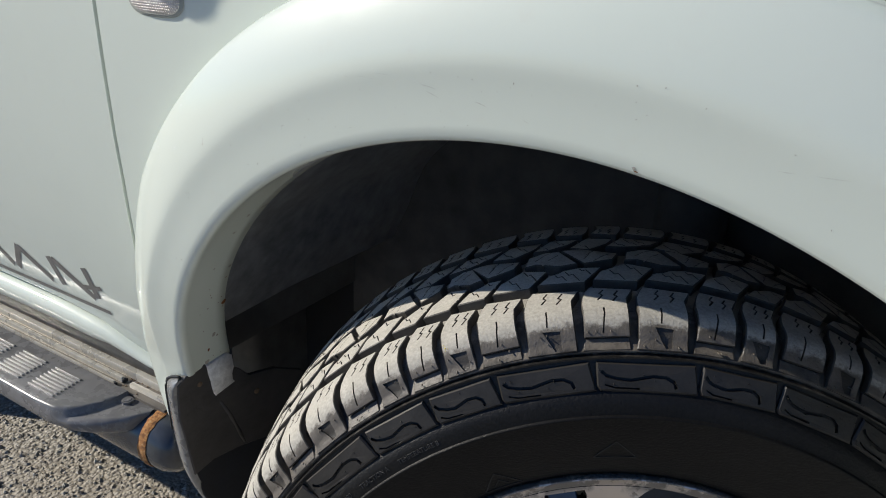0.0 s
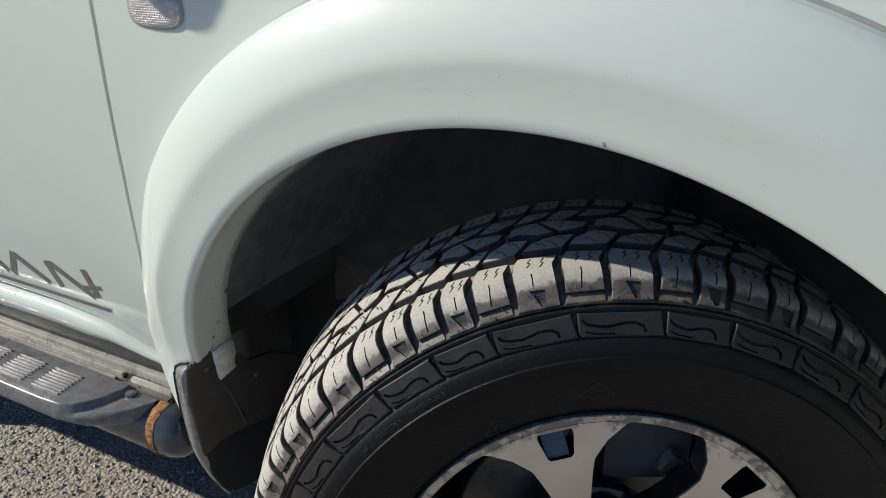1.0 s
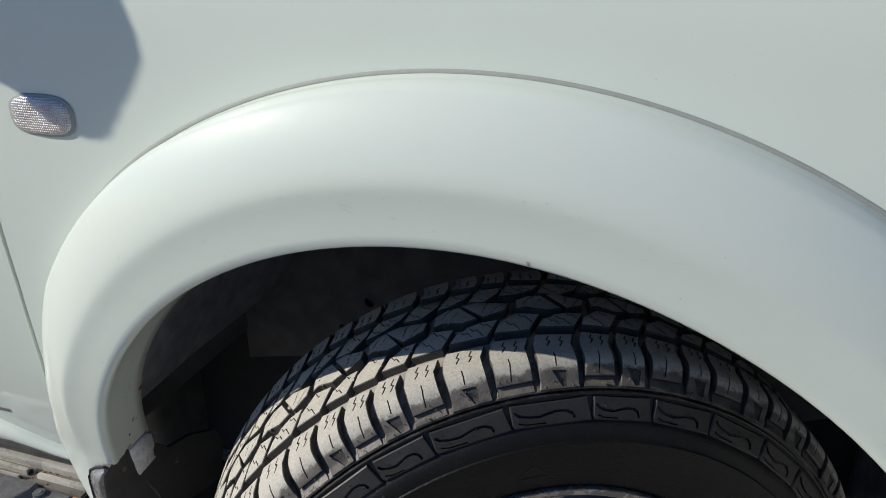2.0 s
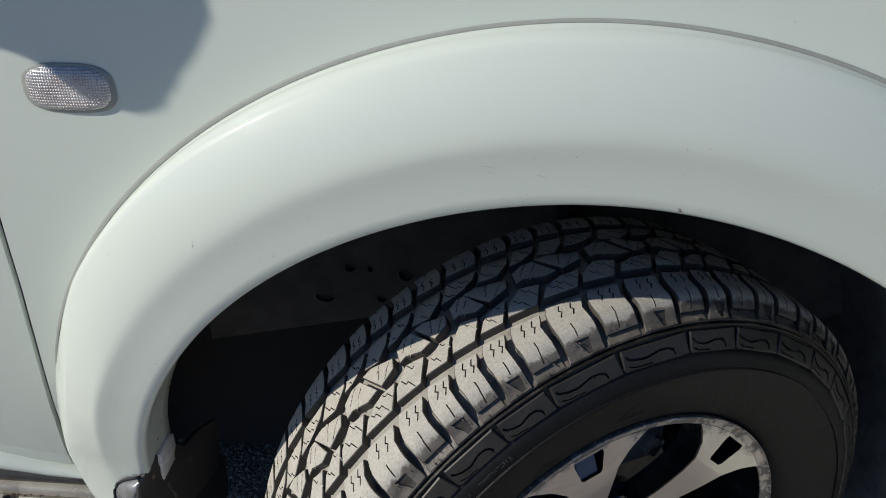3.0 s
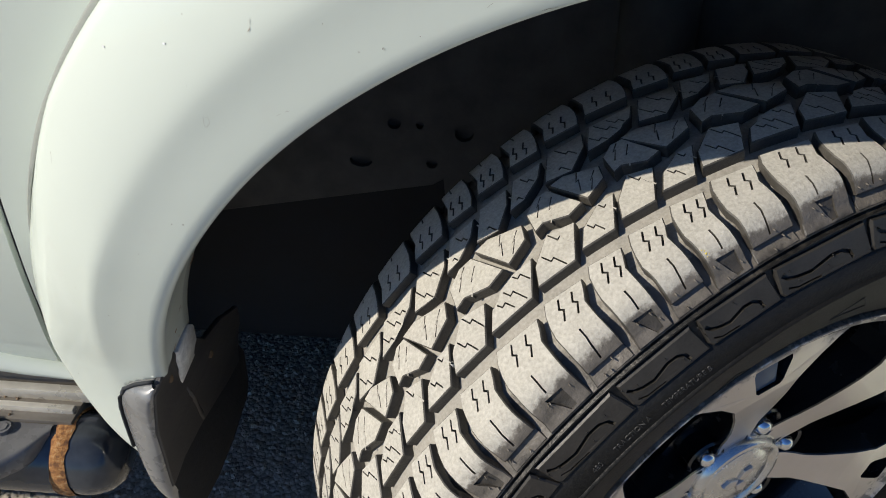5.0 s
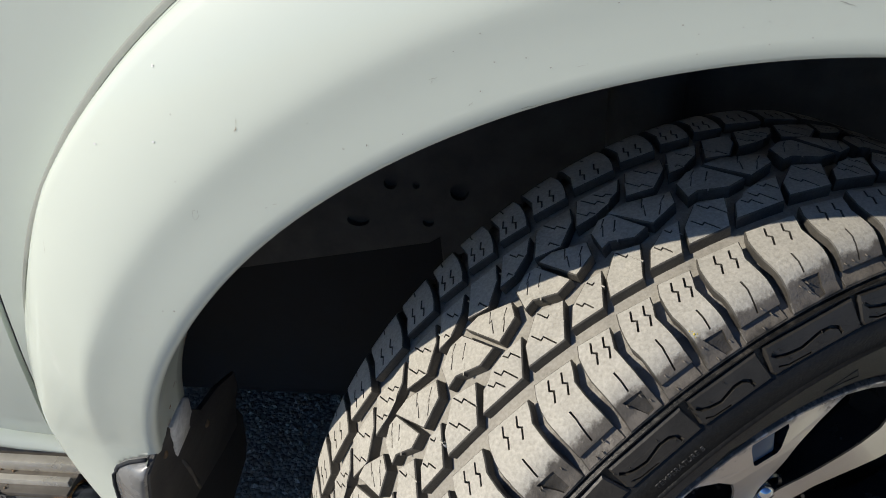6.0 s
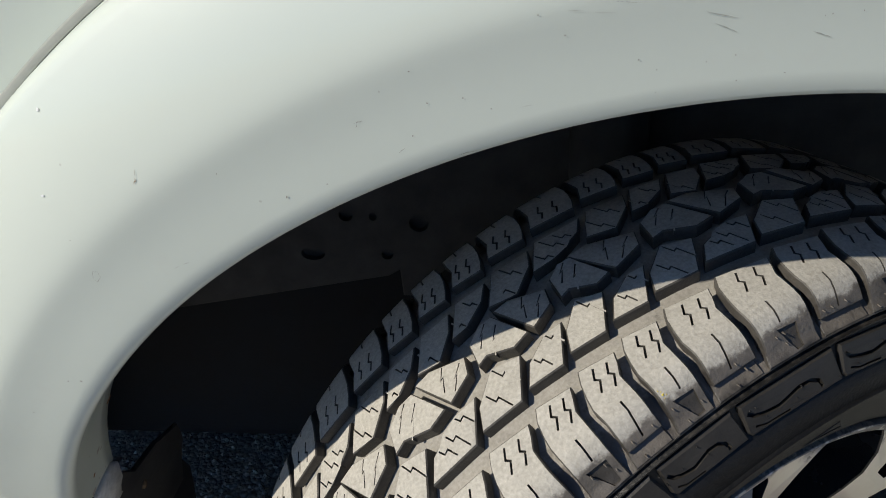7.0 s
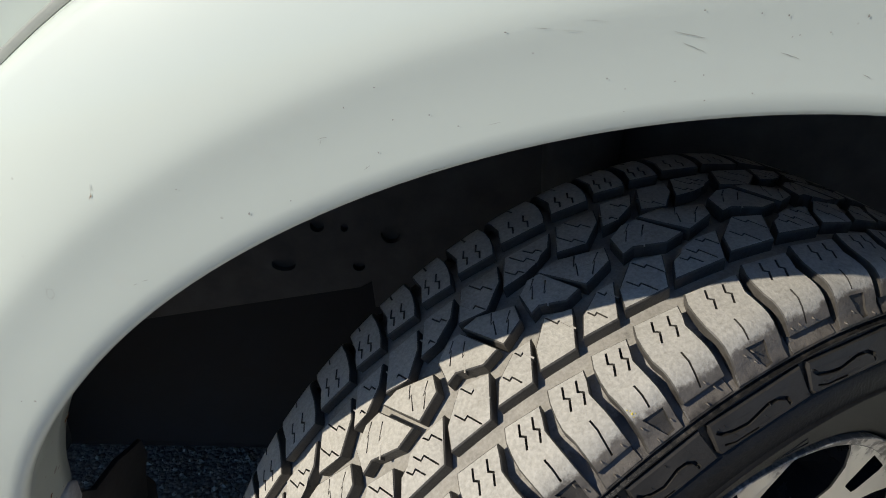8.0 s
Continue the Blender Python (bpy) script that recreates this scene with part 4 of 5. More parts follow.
def shoulder_block(bm, p, L, side, shift, tri, rnd):
    """One block of the outer row: crown, rounded shoulder and the lug below it."""
    def place(th, s, d):
        h, r = table(s, SHOULDER)
        k = min(1.0, max(0.0, (s + 0.020) / 0.023))
        r, h = r - d * (1 - 0.6 * k), h - d * 0.8 * k
        if side < 0:
            return on_tyre(th - shift, r, h, -1)
        return on_tyre(th, r, h)

    low = 0.0198 if tri else 0.0100
    wear = lambda: rnd.uniform(-0.05, 0.05)
    outline = [(arc(p + v + wear()), s) for s, v in NEAR if s < low] + [(arc(p + table(low, NEAR)), low), (arc(p + L + table(low, PAST)), low)]
    outline += [(arc(p + L + v + wear()), s) for s, v in PAST[::-1] if s < low]
    holes = []
    for f, up in ((0.43, 0.0022), (0.69, 0.0)):
        t = p + f * L
        holes.append(ribbon([Vector((arc(t), -0.0415 + up)), Vector((arc(t + 0.55), -0.0352 + up)), Vector((arc(t + 0.22), -0.0328 + up)), Vector((arc(t + 0.85), -0.0262 + up))], 0.0014))
    t = p + 0.745 * L + wear()
    slit = [Vector((arc(t), -0.0155)), Vector((arc(t), -0.0085)), Vector((arc(t + 0.12), -0.0005 if tri else -0.0045))]
    if not tri:
        slit += [Vector((arc(t + 0.35), 0.0072))]
    holes.append(ribbon(slit, 0.0013))
    c = p + L / 2 + 1.5
    if tri:
        holes.append([(arc(c + 1.0), 0.0026), (arc(c - 1.15), 0.0036), (arc(c - 1.05), 0.0176), (arc(c - 0.25), 0.0182)])
    prism(bm, outline, holes, lambda a, s, d: Vector((a, s, d)), 0.0078, 0.0008, 0.0045, mats=(0, 1))
    if tri:
        # the wedge is shallow on one side and deep at its point
        edge = [v for v in bm.verts if v.co.z > 0.004 and v.co.z < 0.005 and v.co.y > 0.0025]
        for v in edge:
            k = (v.co.x - arc(c - 1.15)) / (arc(c + 1.0) - arc(c - 1.15))
            v.co.z = lerp(0.0015, 0.0026, k)
    else:
        foot = [(arc(p + 2.0), 0.0104), (arc(p + 1.95), 0.0200), (arc(p + L + 1.28), 0.0200), (arc(p + L + 1.0), 0.0104)]
        prism(bm, foot, [], lambda a, s, d: Vector((a, s, d + 0.0034 * min(1.0, (0.0225 - s) / 0.011))), 0.004, 0.0006, mats=(0, 1))
    for s in (-0.036, -0.030, -0.025, -0.021, -0.0175, -0.014, -0.011, -0.008, -0.0055, -0.003, 0.0, 0.003, 0.0055, 0.008, 0.0105, 0.013, 0.0158):
        bmesh.ops.bisect_plane(bm, geom=bm.verts[:] + bm.edges[:] + bm.faces[:], plane_co=(0, s, 0), plane_no=(0, 1, 0))
    for v in bm.verts:
        v.co = place(v.co.x / 0.386 * 57.2958, v.co.y, v.co.z)
    bmesh.ops.recalc_face_normals(bm, faces=bm.faces[:])


def row_two(bm, p, L, L2, side, shift, odd, rnd):
    t0 = p + L - 2.55
    t1 = t0 + L2
    k = L2 / 6.0
    if odd:
        inner = [(t1 - 0.05, -0.0724), (t0 + 2.8 * k, -0.0811)]
        lines = [(2.45, -0.0795, 1.45, -0.0705), (4.05, -0.0760, 2.85, -0.0615), (5.15, -0.0705, 4.20, -0.0625)]
    else:
        inner = [(t1 + 0.40, -0.0735), (t0 + 3.35 * k, -0.0880)]
        lines = [(3.05, -0.0850, 1.75, -0.0700), (5.05, -0.0735, 3.85, -0.0605)]
    outline = [(t0, -0.0815), (t0 + 2.55, -0.0560), (t1 + 1.50, -0.0590)] + inner
    cuts = [sipe(arc(t0 + u0 * k), b0 - 0.0005, arc(t0 + u1 * k), b1 + 0.0006, 1.2 * k, 0.0011) for u0, b0, u1, b1 in (lines if k > 0.9 else lines[::2])]
    prism(bm, [(arc(t), b) for t, b in outline], cuts, crown(side, shift), 0.0092, 0.0008, 0.005, mats=(0, 1))


def row_mid(bm, p, L, side, shift, kind, rnd):
    if kind == 0:
        shape = [(-0.091, 0.03), (-0.0885, 0.22), (-0.098, 0.45), (-0.096, 0.57), (-0.115, 0.52), (-0.1225, 0.34), (-0.1215, 0.19)]
        lines = ((0.300, -0.1185, 0.435, -0.1070), (0.225, -0.1110, 0.370, -0.0955))
    else:
        shape = [(-0.1105, 0.61), (-0.0975, 0.68), (-0.0905, 0.965), (-0.1235, 1.165), (-0.1235, 0.97)]
        lines = ((0.705, -0.1080, 0.850, -0.0965), (0.855, -0.1155, 0.945, -0.1020))
    outline = [(arc(p + f * L), b) for b, f in shape]
    cuts = [sipe(arc(p + f0 * L), b0, arc(p + f1 * L), b1, 1.0, 0.0010) for f0, b0, f1, b1 in lines]
    prism(bm, outline, cuts, crown(side, shift), 0.0095, 0.0008, 0.0045, mats=(0, 1))


stuff = bmesh.new()
rnd = random.Random(3)
count = len(PITCH)


def seen(th):
    return 62 <= th % 360 <= 182


def keep(build, th, *args):
    """A block in view is an object of its own; the others share one mesh."""
    if seen(th):
        b = bmesh.new()
        build(b, *args)
        part("tread_block", b, (RUBBER, WALL), tyre, sharp=32)
    else:
        b = bmesh.new()
        build(b, *args)
        tmp = bpy.data.meshes.new("tmp")
        b.to_mesh(tmp)
        b.free()
        stuff.from_mesh(tmp)
        bpy.data.meshes.remove(tmp)


TURN = 246.0      # the far half of the tread is the near half turned about its middle
for i, (p, L) in enumerate(zip(STARTS, PITCH)):
    keep(shoulder_block, p + L / 2, p, L, 1, 0.0, i % 2 == 0, rnd)
    nxt = PITCH[(i + 1) % count]
    keep(row_two, p + L, p, L, nxt, 1, 0.0, i % 2 == 1, rnd)
    far = TURN - p - L
    keep(shoulder_block, far + L / 2, p, L, -1, TURN, i % 2 == 0, rnd)
    keep(row_two, TURN - p - L, p, L, nxt, -1, TURN, i % 2 == 1, rnd)
    if i % 2 == 0:
        pair = L + PITCH[(i + 1) % count]
        for kind in (0, 1):
            keep(row_mid, p + pair * (0.3 + 0.5 * kind), p, pair, 1, 0.0, kind, rnd)
tagged(part("tread_rest", stuff, (RUBBER, WALL), tyre, "rest of the tread blocks round the tyre", smooth=False), kind="stuff")


# ---- sidewall bars with a sunk wave, in pairs of the pitch
def bar(p, L):
    bm = bmesh.new()

    def place(a, b, d):
        h = table(b, [(0.3270, 0.0222), (0.3290, 0.0215), (0.338, 0.0176), (0.348, 0.0132), (0.3512, 0.0116)]) - d
        r = b - d * 0.4
        return Vector((r * math.cos(a / 0.343), -h, r * math.sin(a / 0.343)))

    q = lambda th: radians(th) * 0.343
    a0, a1 = p + 0.80, p + L - 0.10
    ln = a1 - a0
    outline = [(q(a0 - 0.75), 0.3292), (q(a1 - 0.3), 0.3292), (q(a1 + 0.12), 0.3325), (q(a1), 0.3497), (q(a0), 0.3497)]
    wave = [Vector((q(a0 + f * ln), r)) for f, r in ((0.955, 0.3432), (0.90, 0.3398), (0.80, 0.3377), (0.65, 0.3364), (0.55, 0.3377), (0.42, 0.3395), (0.29, 0.3391), (0.206, 0.3363), (0.180, 0.3319))]
    low = [Vector((q(a0 + f * ln), r)) for f, r in ((0.925, 0.3338), (0.82, 0.3313), (0.70, 0.3310), (0.56, 0.3305))]
    prism(bm, outline, [ribbon(wave, 0.0025), ribbon(low, 0.0013)], place, 0.0042, 0.0013, 0.0032)
    part("sidewall_bar", bm, BAR, tyre, smooth=False)


for i in range(0, count, 2):
    p, L = STARTS[i], PITCH[i] + PITCH[i + 1]
    bar(p, L)

# small moulding nibs
bm = bmesh.new()
for i in range(0, count):
    for k in range(3):
        th = STARTS[i] + rnd.uniform(0.2, 0.9) * PITCH[i]
        s = rnd.choice((0.006, 0.012, 0.017))
        h, r = table(s, SHOULDER)
        bmesh.ops.create_cone(bm, segments=5, radius1=0.0007, radius2=0.0004, depth=0.0026, cap_ends=True, matrix=Matrix.Translation(on_tyre(th + 1.5, r + 0.0004, h + 0.0004)) @ Matrix.Rotation(radians(90), 4, "X"))
        rr = rnd.uniform(0.331, 0.346)
        hh = table(rr, [(0.3290, 0.0215), (0.338, 0.0176), (0.348, 0.0132)])
        bmesh.ops.create_cone(bm, segments=5, radius1=0.0006, radius2=0.0004, depth=0.0016, cap_ends=True, matrix=Matrix.Translation(on_tyre(th + 1.5, rr, hh)) @ Matrix.Rotation(radians(90), 4, "X"))
tagged(part("moulding_nib", bm, RUBBER, tyre, "tiny rubber moulding nibs"), kind="stuff")


def lettering(words, start, radius, size, depth=0.0006):
    """Raised words bent round the sidewall, tops outwards."""
    cu = bpy.data.curves.new("words", "FONT")
    cu.body, cu.size, cu.extrude = words, size, depth
    tmp = bpy.data.objects.new("words", cu)
    scene.collection.objects.link(tmp)
    me = bpy.data.meshes.new_from_object(tmp.evaluated_get(bpy.context.evaluated_depsgraph_get()))
    bpy.data.objects.remove(tmp)
    for v in me.vertices:
        x, y, z = v.co
        r = radius + y
        h, a = table(r, [(q, w) for q, w in PROFILE[4:15]]), radians(start) - x / radius
        v.co = (r * math.cos(a), -(h + z), r * math.sin(a))
    me.materials.append(LETTER)
    ob = new("lettering", me)
    ob.parent = tyre
    tagged(ob, "small raised words on the sidewall")


lettering("480", 140.5, 0.3155, 0.0056)
lettering("TRACTION A", 136.9, 0.3155, 0.0053)
lettering("TEMPERATURE B", 129.3, 0.3155, 0.0053)

def raised_mark(th, r0, outline, width=0.0011):
    """A plain raised outline on the sidewall, from places (along, up) in metres."""
    bm = bmesh.new()
    for p, q in zip(outline, outline[1:]):
        rows = []
        for k in range(5):
            a, u = lerp(p[0], q[0], k / 4), lerp(p[1], q[1], k / 4)
            d = Vector((q[0] - p[0], q[1] - p[1])).normalized() * width / 2
            row = []
            for sx, lift in ((-1, -0.0004), (-0.7, 0.0007), (0.7, 0.0007), (1, -0.0004)):
                r = r0 + u + d.x * sx
                t = radians(th) - (a - d.y * sx) / r0
                row.append((r * math.cos(t), -(table(r, PROFILE[2:14]) + lift), r * math.sin(t)))
            rows.append(row)
        sheet(bm, rows)
    bmesh.ops.recalc_face_normals(bm, faces=bm.faces[:])
    part("raised_mark", bm, LETTER, tyre, "plain raised triangle mark", smooth=False)


raised_mark(118.0, 0.2400, [(-0.017, 0.0), (0.017, 0.0), (0.0, 0.022), (-0.017, 0.0)])
raised_mark(118.0, 0.2440, [(-0.006, 0.0), (0.0, 0.008), (0.006, 0.0)])
raised_mark(96.0, 0.2600, [(-0.017, 0.0), (0.017, 0.0), (0.0, 0.020), (-0.017, 0.0)])

# stones and a paint mark caught on the tread
for th, b, s, mat, name in ((142.6, -0.0700, 0.0027, WHITE_STONE, "white_pebble"), (152.7, -0.0729, 0.0026, WHITE_STONE, "white_pebble")):
    bm = bmesh.new()
    bmesh.ops.create_icosphere(bm, subdivisions=2, radius=s)
    for v in bm.verts:
        v.co *= 1 + 0.25 * noise.noise(v.co * 400)
    pebble = new(name, mesh_of(name, bm, mat))
    pebble.matrix_world = WHEEL @ Matrix.Translation(crown(1, 0)(arc(th), b, 0.0035))
    tagged(pebble, "small white pebble stuck in the tyre tread", "pebble", group="pebbles in the tread")

bm = bmesh.new()
for k in range(6):
    r = random.Random(40 + k)
    th, q = 116.75 + r.uniform(-0.35, 0.35), -0.004 + r.uniform(-0.003, 0.003)
    h, rad = table(q, SHOULDER)
    bmesh.ops.create_icosphere(bm, subdivisions=1, radius=r.uniform(0.0004, 0.0009), matrix=Matrix.Translation(on_tyre(th, rad - 0.0002, h)))
tagged(part("paint_mark", bm, YELLOW_MARK, tyre, "flecks of yellow paint on the shoulder"), kind="stuff")

# ---------------------------------------------------------------- wheel: alloy rim
RING = [(0.2175, -0.060), (0.2172, -0.0095), (0.2176, -0.0054), (0.2198, -0.0036), (0.2255, -0.0028), (0.2278, -0.0010), (0.2290, 0.0012), (0.2300, 0.0006), (0.2304, -0.0030), (0.2290, -0.0080), (0.226, -0.012)]
bm = bmesh.new()
lathe(bm, RING, 160)
bmesh.ops.recalc_face_normals(bm, faces=bm.faces[:])
rim = part("alloy_rim", bm, ALLOY, truck, "six-spoke machined alloy wheel with kerb scuffs and black recesses", at=WHEEL, sharp=40)
bm = bmesh.new()
lathe(bm, [(0.2170, -0.006), (0.2165, -0.020), (0.213, -0.030), (0.205, -0.05), (0.195, -0.11), (0.195, -0.19), (0.05, -0.195)], 96)
bmesh.ops.recalc_face_normals(bm, faces=bm.faces[:])
part("barrel", bm, GLOSS_BLACK, rim, "gloss black rim barrel")


def face_h(r):
    return table(r, [(0.040, -0.040), (0.060, -0.038), (0.085, -0.031), (0.12, -0.020), (0.15, -0.012), (0.175, -0.0070), (0.20, -0.0045), (0.22, -0.0045)])


def spoke(centre):
    """One spoke with a window at its outer end; polished front, black flanks."""
    bm = bmesh.new()
    side = [(0.2192, 20.6), (0.2120, 18.6), (0.195, 14.6), (0.172, 11.2), (0.150, 10.7), (0.130, 10.6), (0.108, 10.6), (0.090, 11.6), (0.078, 14.5), (0.068, 17.0), (0.058, 19.5), (0.050, 29.9)]
    outer = []
    arcs = [(0.2192, 20.6 - k * 41.2 / 14) for k in range(1, 14)]
    pts = [(r, a) for r, a in side][::-1]
    pts += arcs
    pts += [(r, -a) for r, a in side]
    xy = [(r * math.sin(radians(a)), r * math.cos(radians(a))) for r, a in pts]

    def win():
        base = [(0.2145, 4.6), (0.2145, -4.6), (0.209, -5.0), (0.182, -4.2), (0.178, -3.4), (0.178, 3.4), (0.182, 4.2), (0.209, 5.0)]
        return [(r * math.sin(radians(a)), r * math.cos(radians(a))) for r, a in base]

    turn = radians(90 - centre)

    def place(a, b, d):
        r = math.hypot(a, b)
        h = face_h(r) - d
        c, s = math.cos(-turn), math.sin(-turn)
        return Vector((a * c - b * s, -h, a * s + b * c))

    # front in rings so that it follows the dish
    prism(bm, xy, [win()], place, 0.034, 0.0012, 0.034, mats=(0, 1), hole_floor=False)
    return part("spoke", bm, (ALLOY, GLOSS_BLACK), rim, smooth=False)


for k in range(6):
    spoke(106.5 - 60 * k)
# coloured block put in for the blue reflection inside this window
bm = bmesh.new()
box(bm, -0.0150, 0.0090, 0.009, 0.026, 0.1795, 0.2100, 0.002)
part("blue_reflection", bm, BLUE, rim, "blue block standing for a reflection in one spoke window", at=Matrix.Rotation(radians(-16.5), 4, "Y"), sharp=40)

bm = bmesh.new()
lathe(bm, [(r, h - 0.005) for r, h in ((0.056, -0.060), (0.0545, -0.034), (0.053, -0.0285), (0.050, -0.0255), (0.046, -0.0250), (0.0415, -0.0275), (0.0400, -0.0300), (0.0385, -0.0275), (0.034, -0.0255), (0.018, -0.0245), (0.0005, -0.0243))], 64)
bmesh.ops.recalc_face_normals(bm, faces=bm.faces[:])
cap = part("centre_cap", bm, BRUSHED, rim, "polished round hub cap with a plain raised badge", sharp=30)
for k in range(3):
    bm = bmesh.new()
    prism(bm, [(-0.0045, 0.003), (0.0045, 0.003), (0.0060, 0.014), (0.0, 0.021), (-0.0060, 0.014)], [], lambda a, b, d: Vector((a, 0.0272 + d, b)), 0.003, 0.0006)
    part("badge_piece", bm, ALLOY, rim, smooth=False, at=Matrix.Rotation(radians(30 + 120 * k), 4, "Y"))
for k in range(6):
    a = radians(136.0 - 60 * k)
    at = Matrix.Translation((0.0655 * math.cos(a), 0.043, 0.0655 * math.sin(a)))
    bm = bmesh.new()
    prof = [(0.0105, -0.03), (0.0105, -0.004), (0.0100, 0.0005), (0.0090, 0.003), (0.0085, 0.006), (0.0065, 0.0095), (0.0035, 0.0112), (0.0002, 0.0116)]
    lathe(bm, prof, 18)
    bmesh.ops.recalc_face_normals(bm, faces=bm.faces[:])
    part("wheel_nut", bm, CHROME, rim, "chrome domed wheel nut", at=at, sharp=40)
    bm = bmesh.new()
    lathe(bm, [(0.0215, 0.004), (0.0195, 0.006), (0.0170, 0.004), (0.0160, -0.020), (0.004, -0.022)], 28)
    bmesh.ops.recalc_face_normals(bm, faces=bm.faces[:])
    part("nut_well", bm, GLOSS_BLACK, rim, at=at, sharp=40)
# hub face behind the spokes
bm = bmesh.new()
lathe(bm, [(0.088, -0.075), (0.088, -0.062), (0.080, -0.058), (0.010, -0.056)], 64)
bmesh.ops.recalc_face_normals(bm, faces=bm.faces[:])
part("hub_face", bm, GLOSS_BLACK, rim, sharp=40)

bm = bmesh.new()
lathe(bm, [(0.06, -0.105), (0.148, -0.105), (0.150, -0.107), (0.150, -0.128), (0.148, -0.13), (0.06, -0.13)], 72)
bmesh.ops.recalc_face_normals(bm, faces=bm.faces[:])
part("brake_disc", bm, IRON, truck, "grey ventilated brake disc", at=WHEEL, sharp=40)
bm = bmesh.new()
box(bm, 0.010, 0.110, 0.078, 0.150, 0.085, 0.165, 0.014)
caliper = part("brake_caliper", bm, UNDERCOAT, truck, "dark cast brake caliper", at=WHEEL, sharp=40)
# bright metal gives this lug the look of a lit spot
bm = bmesh.new()
box(bm, -0.010, 0.010, 0.062, 0.078, -0.013, 0.013, 0.004)
part("caliper_boss", bm, BRUSHED, caliper, "cast lug, coloured pale for the light on it", at=Matrix.Translation((0.083, 0.0, 0.118)) @ Matrix.Rotation(radians(32), 4, "Y"), sharp=40)

# ---------------------------------------------------------------- chips and scratches on the flare
def polar(x, z):
    return math.degrees(math.atan2(z - AZ, x - AX)), math.hypot(x - AX, z - AZ)


def chip_or_glint(x, z, a, b, turn=0.0, mat=CHIP, seed=0):
    """A ragged fleck of lost paint, or a glint put in as colour, a by b metres."""
    r = random.Random(seed)
    bm = bmesh.new()
    ring = []
    for k in range(9):
        t = 2 * math.pi * k / 9
        u, w = a * math.cos(t) * r.uniform(0.5, 1.1) / 2, b * math.sin(t) * r.uniform(0.5, 1.1) / 2
        c, s = math.cos(radians(turn)), math.sin(radians(turn))
        th, rad = polar(x + u * c - w * s, z + u * s + w * c)
        ring.append(bm.verts.new(flare_point(th, rad, 0.0004)))
    mid = sum((v.co for v in ring), Vector()) / len(ring)
    m = bm.verts.new(mid)
    for k in range(9):
        bm.faces.new((ring[k], ring[(k + 1) % 9], m))
    bmesh.ops.recalc_face_normals(bm, faces=bm.faces[:])
    part("paint_fleck", bm, mat, flare)


def scratch(x0, z0, x1, z1, width, mat=CHIP, seed=0):
    """A thin broken line through the paint, widest at its middle."""
    r = random.Random(seed)
    bm = bmesh.new()
    d = Vector((x1 - x0, z1 - z0))
    n = max(4, int(d.length / 0.0015))
    q = Vector((-d.y, d.x)).normalized()
    rows = []
    for k in range(n + 1):
        f = k / n
        w = 0.34 * width * (0.35 + 0.65 * math.sin(math.pi * f)) * r.uniform(0.5, 1.1) / 2
        off = q * r.uniform(-0.25, 0.25) * width
        rows.append([flare_point(*polar(x0 + d.x * f + off.x + q.x * w * e, z0 + d.y * f + off.y + q.y * w * e), 0.00035) for e in (-1, 1)])
    sheet(bm, rows)
    bmesh.ops.recalc_face_normals(bm, faces=bm.faces[:])
    part("paint_scratch", bm, mat, flare)


# long scratches towards the top of the arch
for i, line in enumerate(((-0.1770, 0.9240, -0.1648, 0.9220, 0.0008), (-0.1726, 0.9196, -0.1629, 0.9164, 0.0007), (-0.2306, 0.9231, -0.2247, 0.9231, 0.0005), (-0.2203, 0.9226, -0.2121, 0.9227, 0.0004),
                          (-0.2135, 0.9271, -0.2033, 0.9269, 0.0003), (-0.1332, 0.9172, -0.1253, 0.9154, 0.0008), (-0.0971, 0.9100, -0.0936, 0.9083, 0.0009), (-0.2451, 0.8814, -0.2400, 0.8829, 0.0004),
                          (0.0576, 0.9050, 0.0668, 0.9051, 0.0004), (0.0775, 0.9056, 0.0937, 0.9063, 0.0004), (-0.2968, 0.8578, -0.2943, 0.8602, 0.0006))):
    scratch(*line, seed=i)
# short cuts on the arch's shoulder, one of them in a loop
for i, line in enumerate(((-0.4102, 0.7883, -0.4078, 0.7895, 0.0006), (-0.4051, 0.7910, -0.4021, 0.7922, 0.0007), (-0.3163, 0.8717, -0.3124, 0.8729, 0.0007), (-0.3146, 0.8723, -0.3155, 0.8688, 0.0006),
                          (-0.4525, 0.7845, -0.4498, 0.7846, 0.0006), (-0.4498, 0.7846, -0.4493, 0.7809, 0.0007), (-0.4493, 0.7809, -0.4520, 0.7775, 0.0009), (-0.4520, 0.7775, -0.4533, 0.7797, 0.0006),
                          (-0.4533, 0.7797, -0.4525, 0.7845, 0.0004), (-0.5652, 0.7426, -0.5666, 0.7318, 0.0008), (-0.2698, 0.8580, -0.2620, 0.8600, 0.0011))):
    scratch(*line, seed=40 + i)
scratch(-0.4181, 0.8440, -0.4184, 0.8407, 0.0007, CHIP, 70)
scratch(-0.4188, 0.8398, -0.4194, 0.8366, 0.0014, CHIP_RUST, 71)
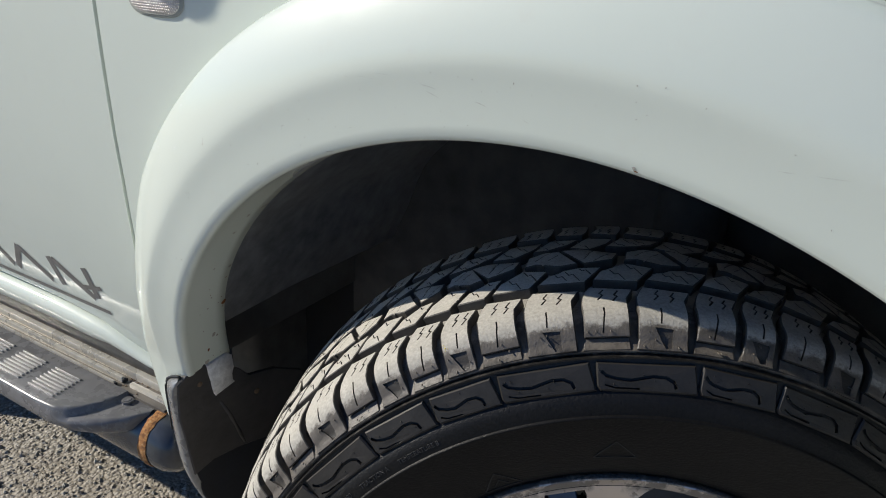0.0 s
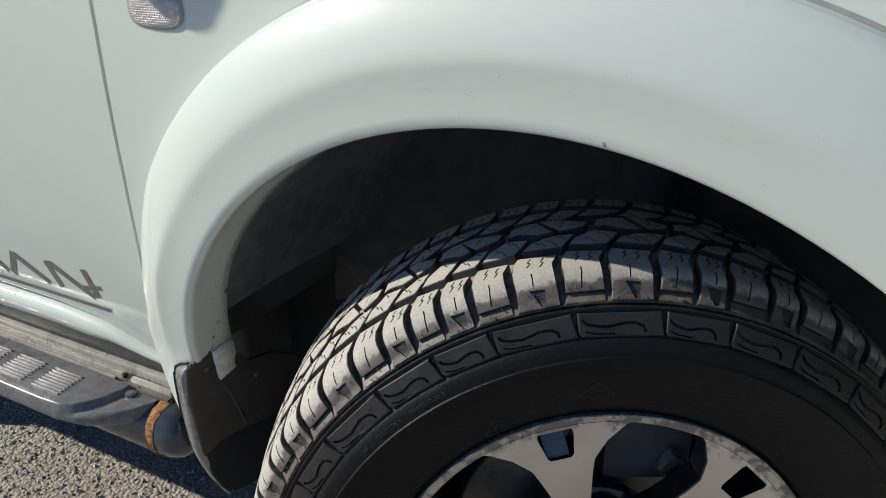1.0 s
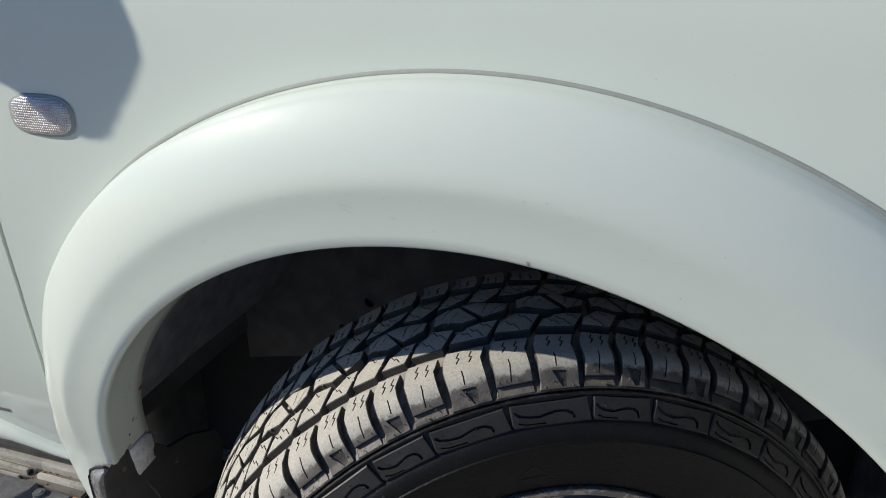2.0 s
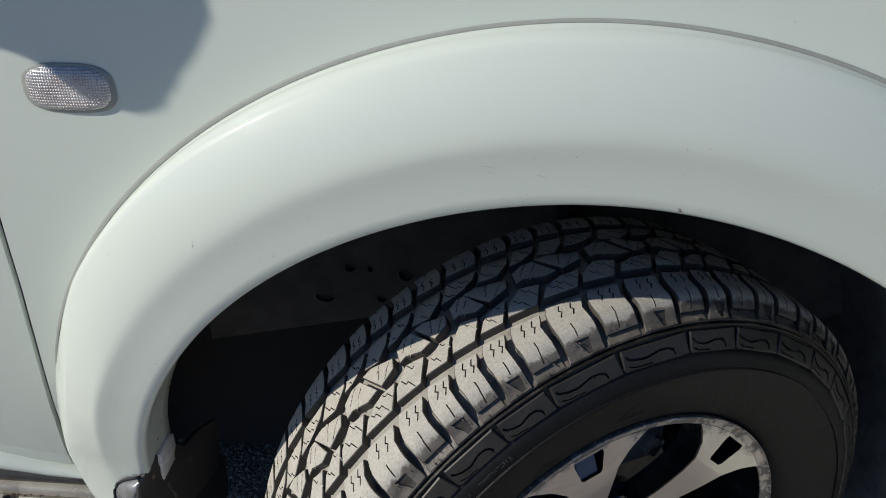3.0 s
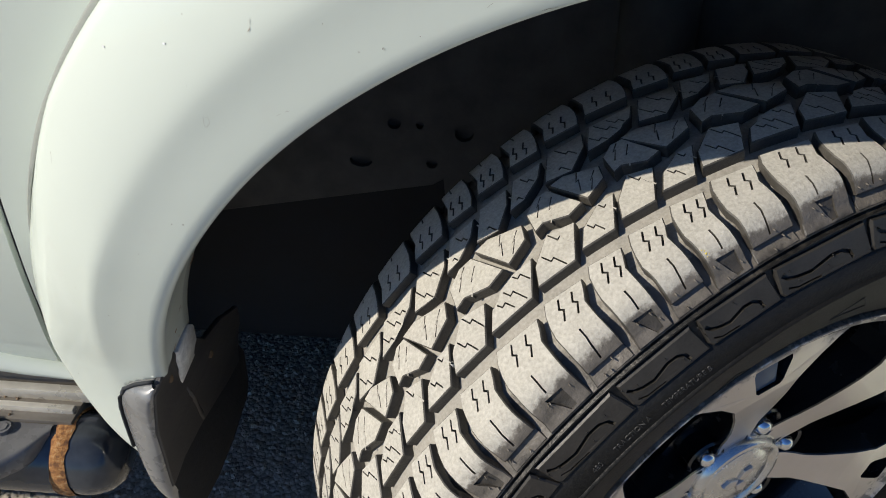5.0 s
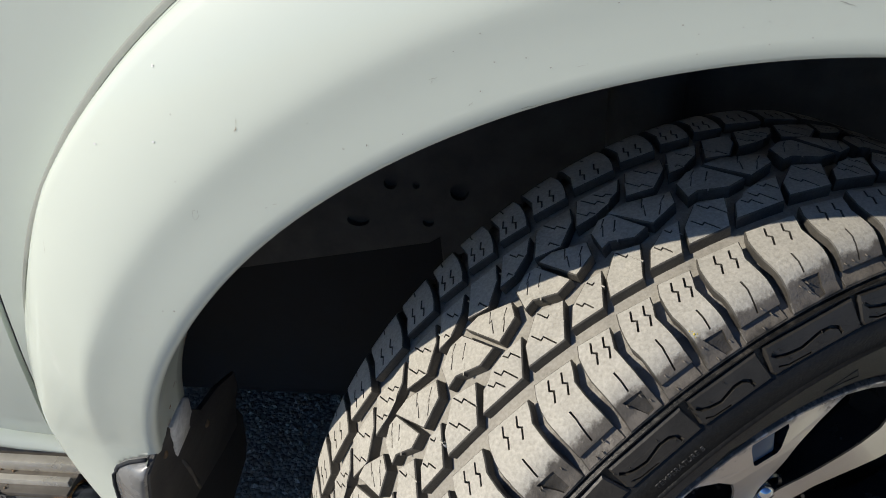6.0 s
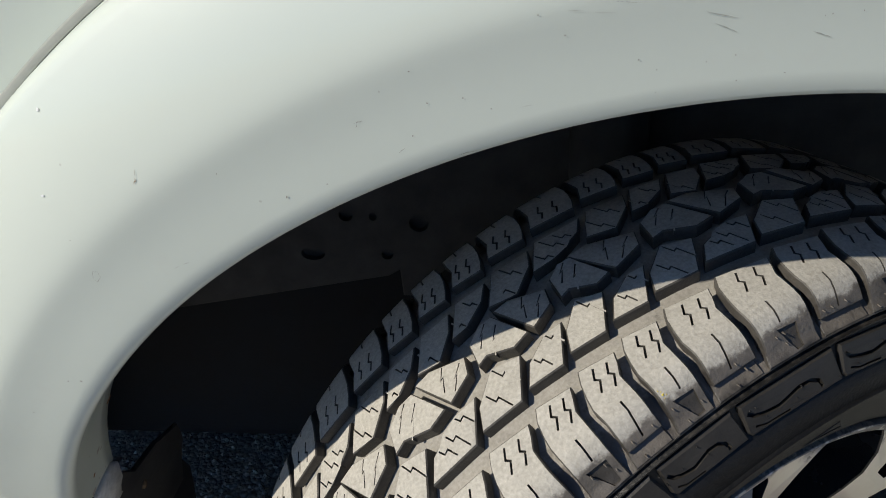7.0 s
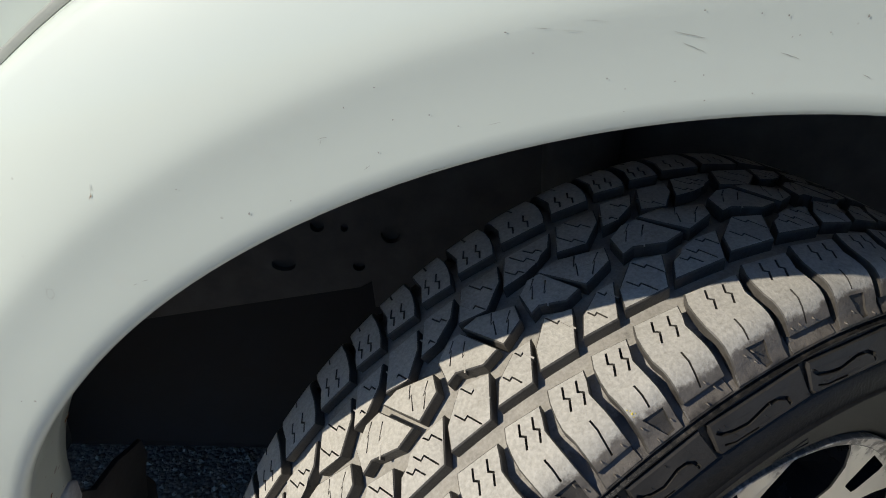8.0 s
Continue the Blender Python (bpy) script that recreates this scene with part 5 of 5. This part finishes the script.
# pin-point chips
for i, (x, z) in enumerate(((-0.242, 0.921), (-0.2304, 0.9131), (-0.1353, 0.9321), (-0.1167, 0.9263), (-0.1283, 0.9247), (-0.1459, 0.9326), (-0.1679, 0.9327), (-0.161, 0.9069), (-0.1719, 0.9038),
                            (-0.1898, 0.89), (-0.1579, 0.8961), (-0.2575, 0.8803), (-0.2697, 0.8849), (-0.1994, 0.9038), (-0.1913, 0.8998), (-0.1392, 0.9001), (-0.3048, 0.8868), (-0.2848, 0.882),
                            (-0.3798, 0.8442), (-0.3298, 0.8405), (-0.2907, 0.8664), (-0.066, 0.9461), (-0.025, 0.942), (0.0153, 0.9341), (0.0651, 0.9157), (-0.0495, 0.9268), (-0.0176, 0.9255), (0.091, 0.8767))):
    r = random.Random(300 + i)
    chip_or_glint(x, z, r.uniform(0.0006, 0.0012), r.uniform(0.0005, 0.0009), r.uniform(0, 180), CHIP, i)
chip_or_glint(-0.0217, 0.8912, 0.0030, 0.0032, 0, CHIP, 60)
chip_or_glint(-0.0205, 0.8895, 0.0034, 0.0012, -10, CHIP_RUST, 61)
# pale flecks: small glints on the paint, put in as colour
for i, (x, z) in enumerate(((-0.51, 0.8157), (-0.4695, 0.8243), (-0.4655, 0.8647))):
    chip_or_glint(x, z, 0.0022, 0.0018, 30 * i, CLIP, 80 + i)
for i in range(14):
    r = random.Random(100 + i)
    th, rad = r.uniform(70, 160), r.uniform(0.482, 0.545)
    s = 0.0004 + 0.0005 * r.random() ** 2
    chip_or_glint(AX + rad * math.cos(radians(th)), AZ + rad * math.sin(radians(th)), s * r.uniform(0.8, 2.5), s, r.uniform(0, 180), CHIP, 200 + i)

# dirt and rust spots on the flare's inner return
for i in range(26):
    r = random.Random(900 + i)
    th, u, w = r.uniform(132, 166.5), r.uniform(0.0, 1.0), 0.0007 + 0.0034 * r.random() ** 2.5
    a, sec = radians(th), flare_section(th)
    ri, y = sec[24][0] - 0.0004, lerp(sec[24][1], sec[26][1], u)
    c = Vector((AX + ri * math.cos(a), y, AZ + ri * math.sin(a)))
    t = Vector((-math.sin(a), 0, math.cos(a)))
    bm = bmesh.new()
    bm.faces.new([bm.verts.new(c + t * w * r.uniform(0.6, 1.6) * math.cos(k * 1.047) + Vector((0, 1, 0)) * w * r.uniform(0.5, 1.1) * math.sin(k * 1.047)) for k in range(6)])
    part("paint_fleck", bm, CHIP_RUST if i % 4 == 0 else CHIP, flare)
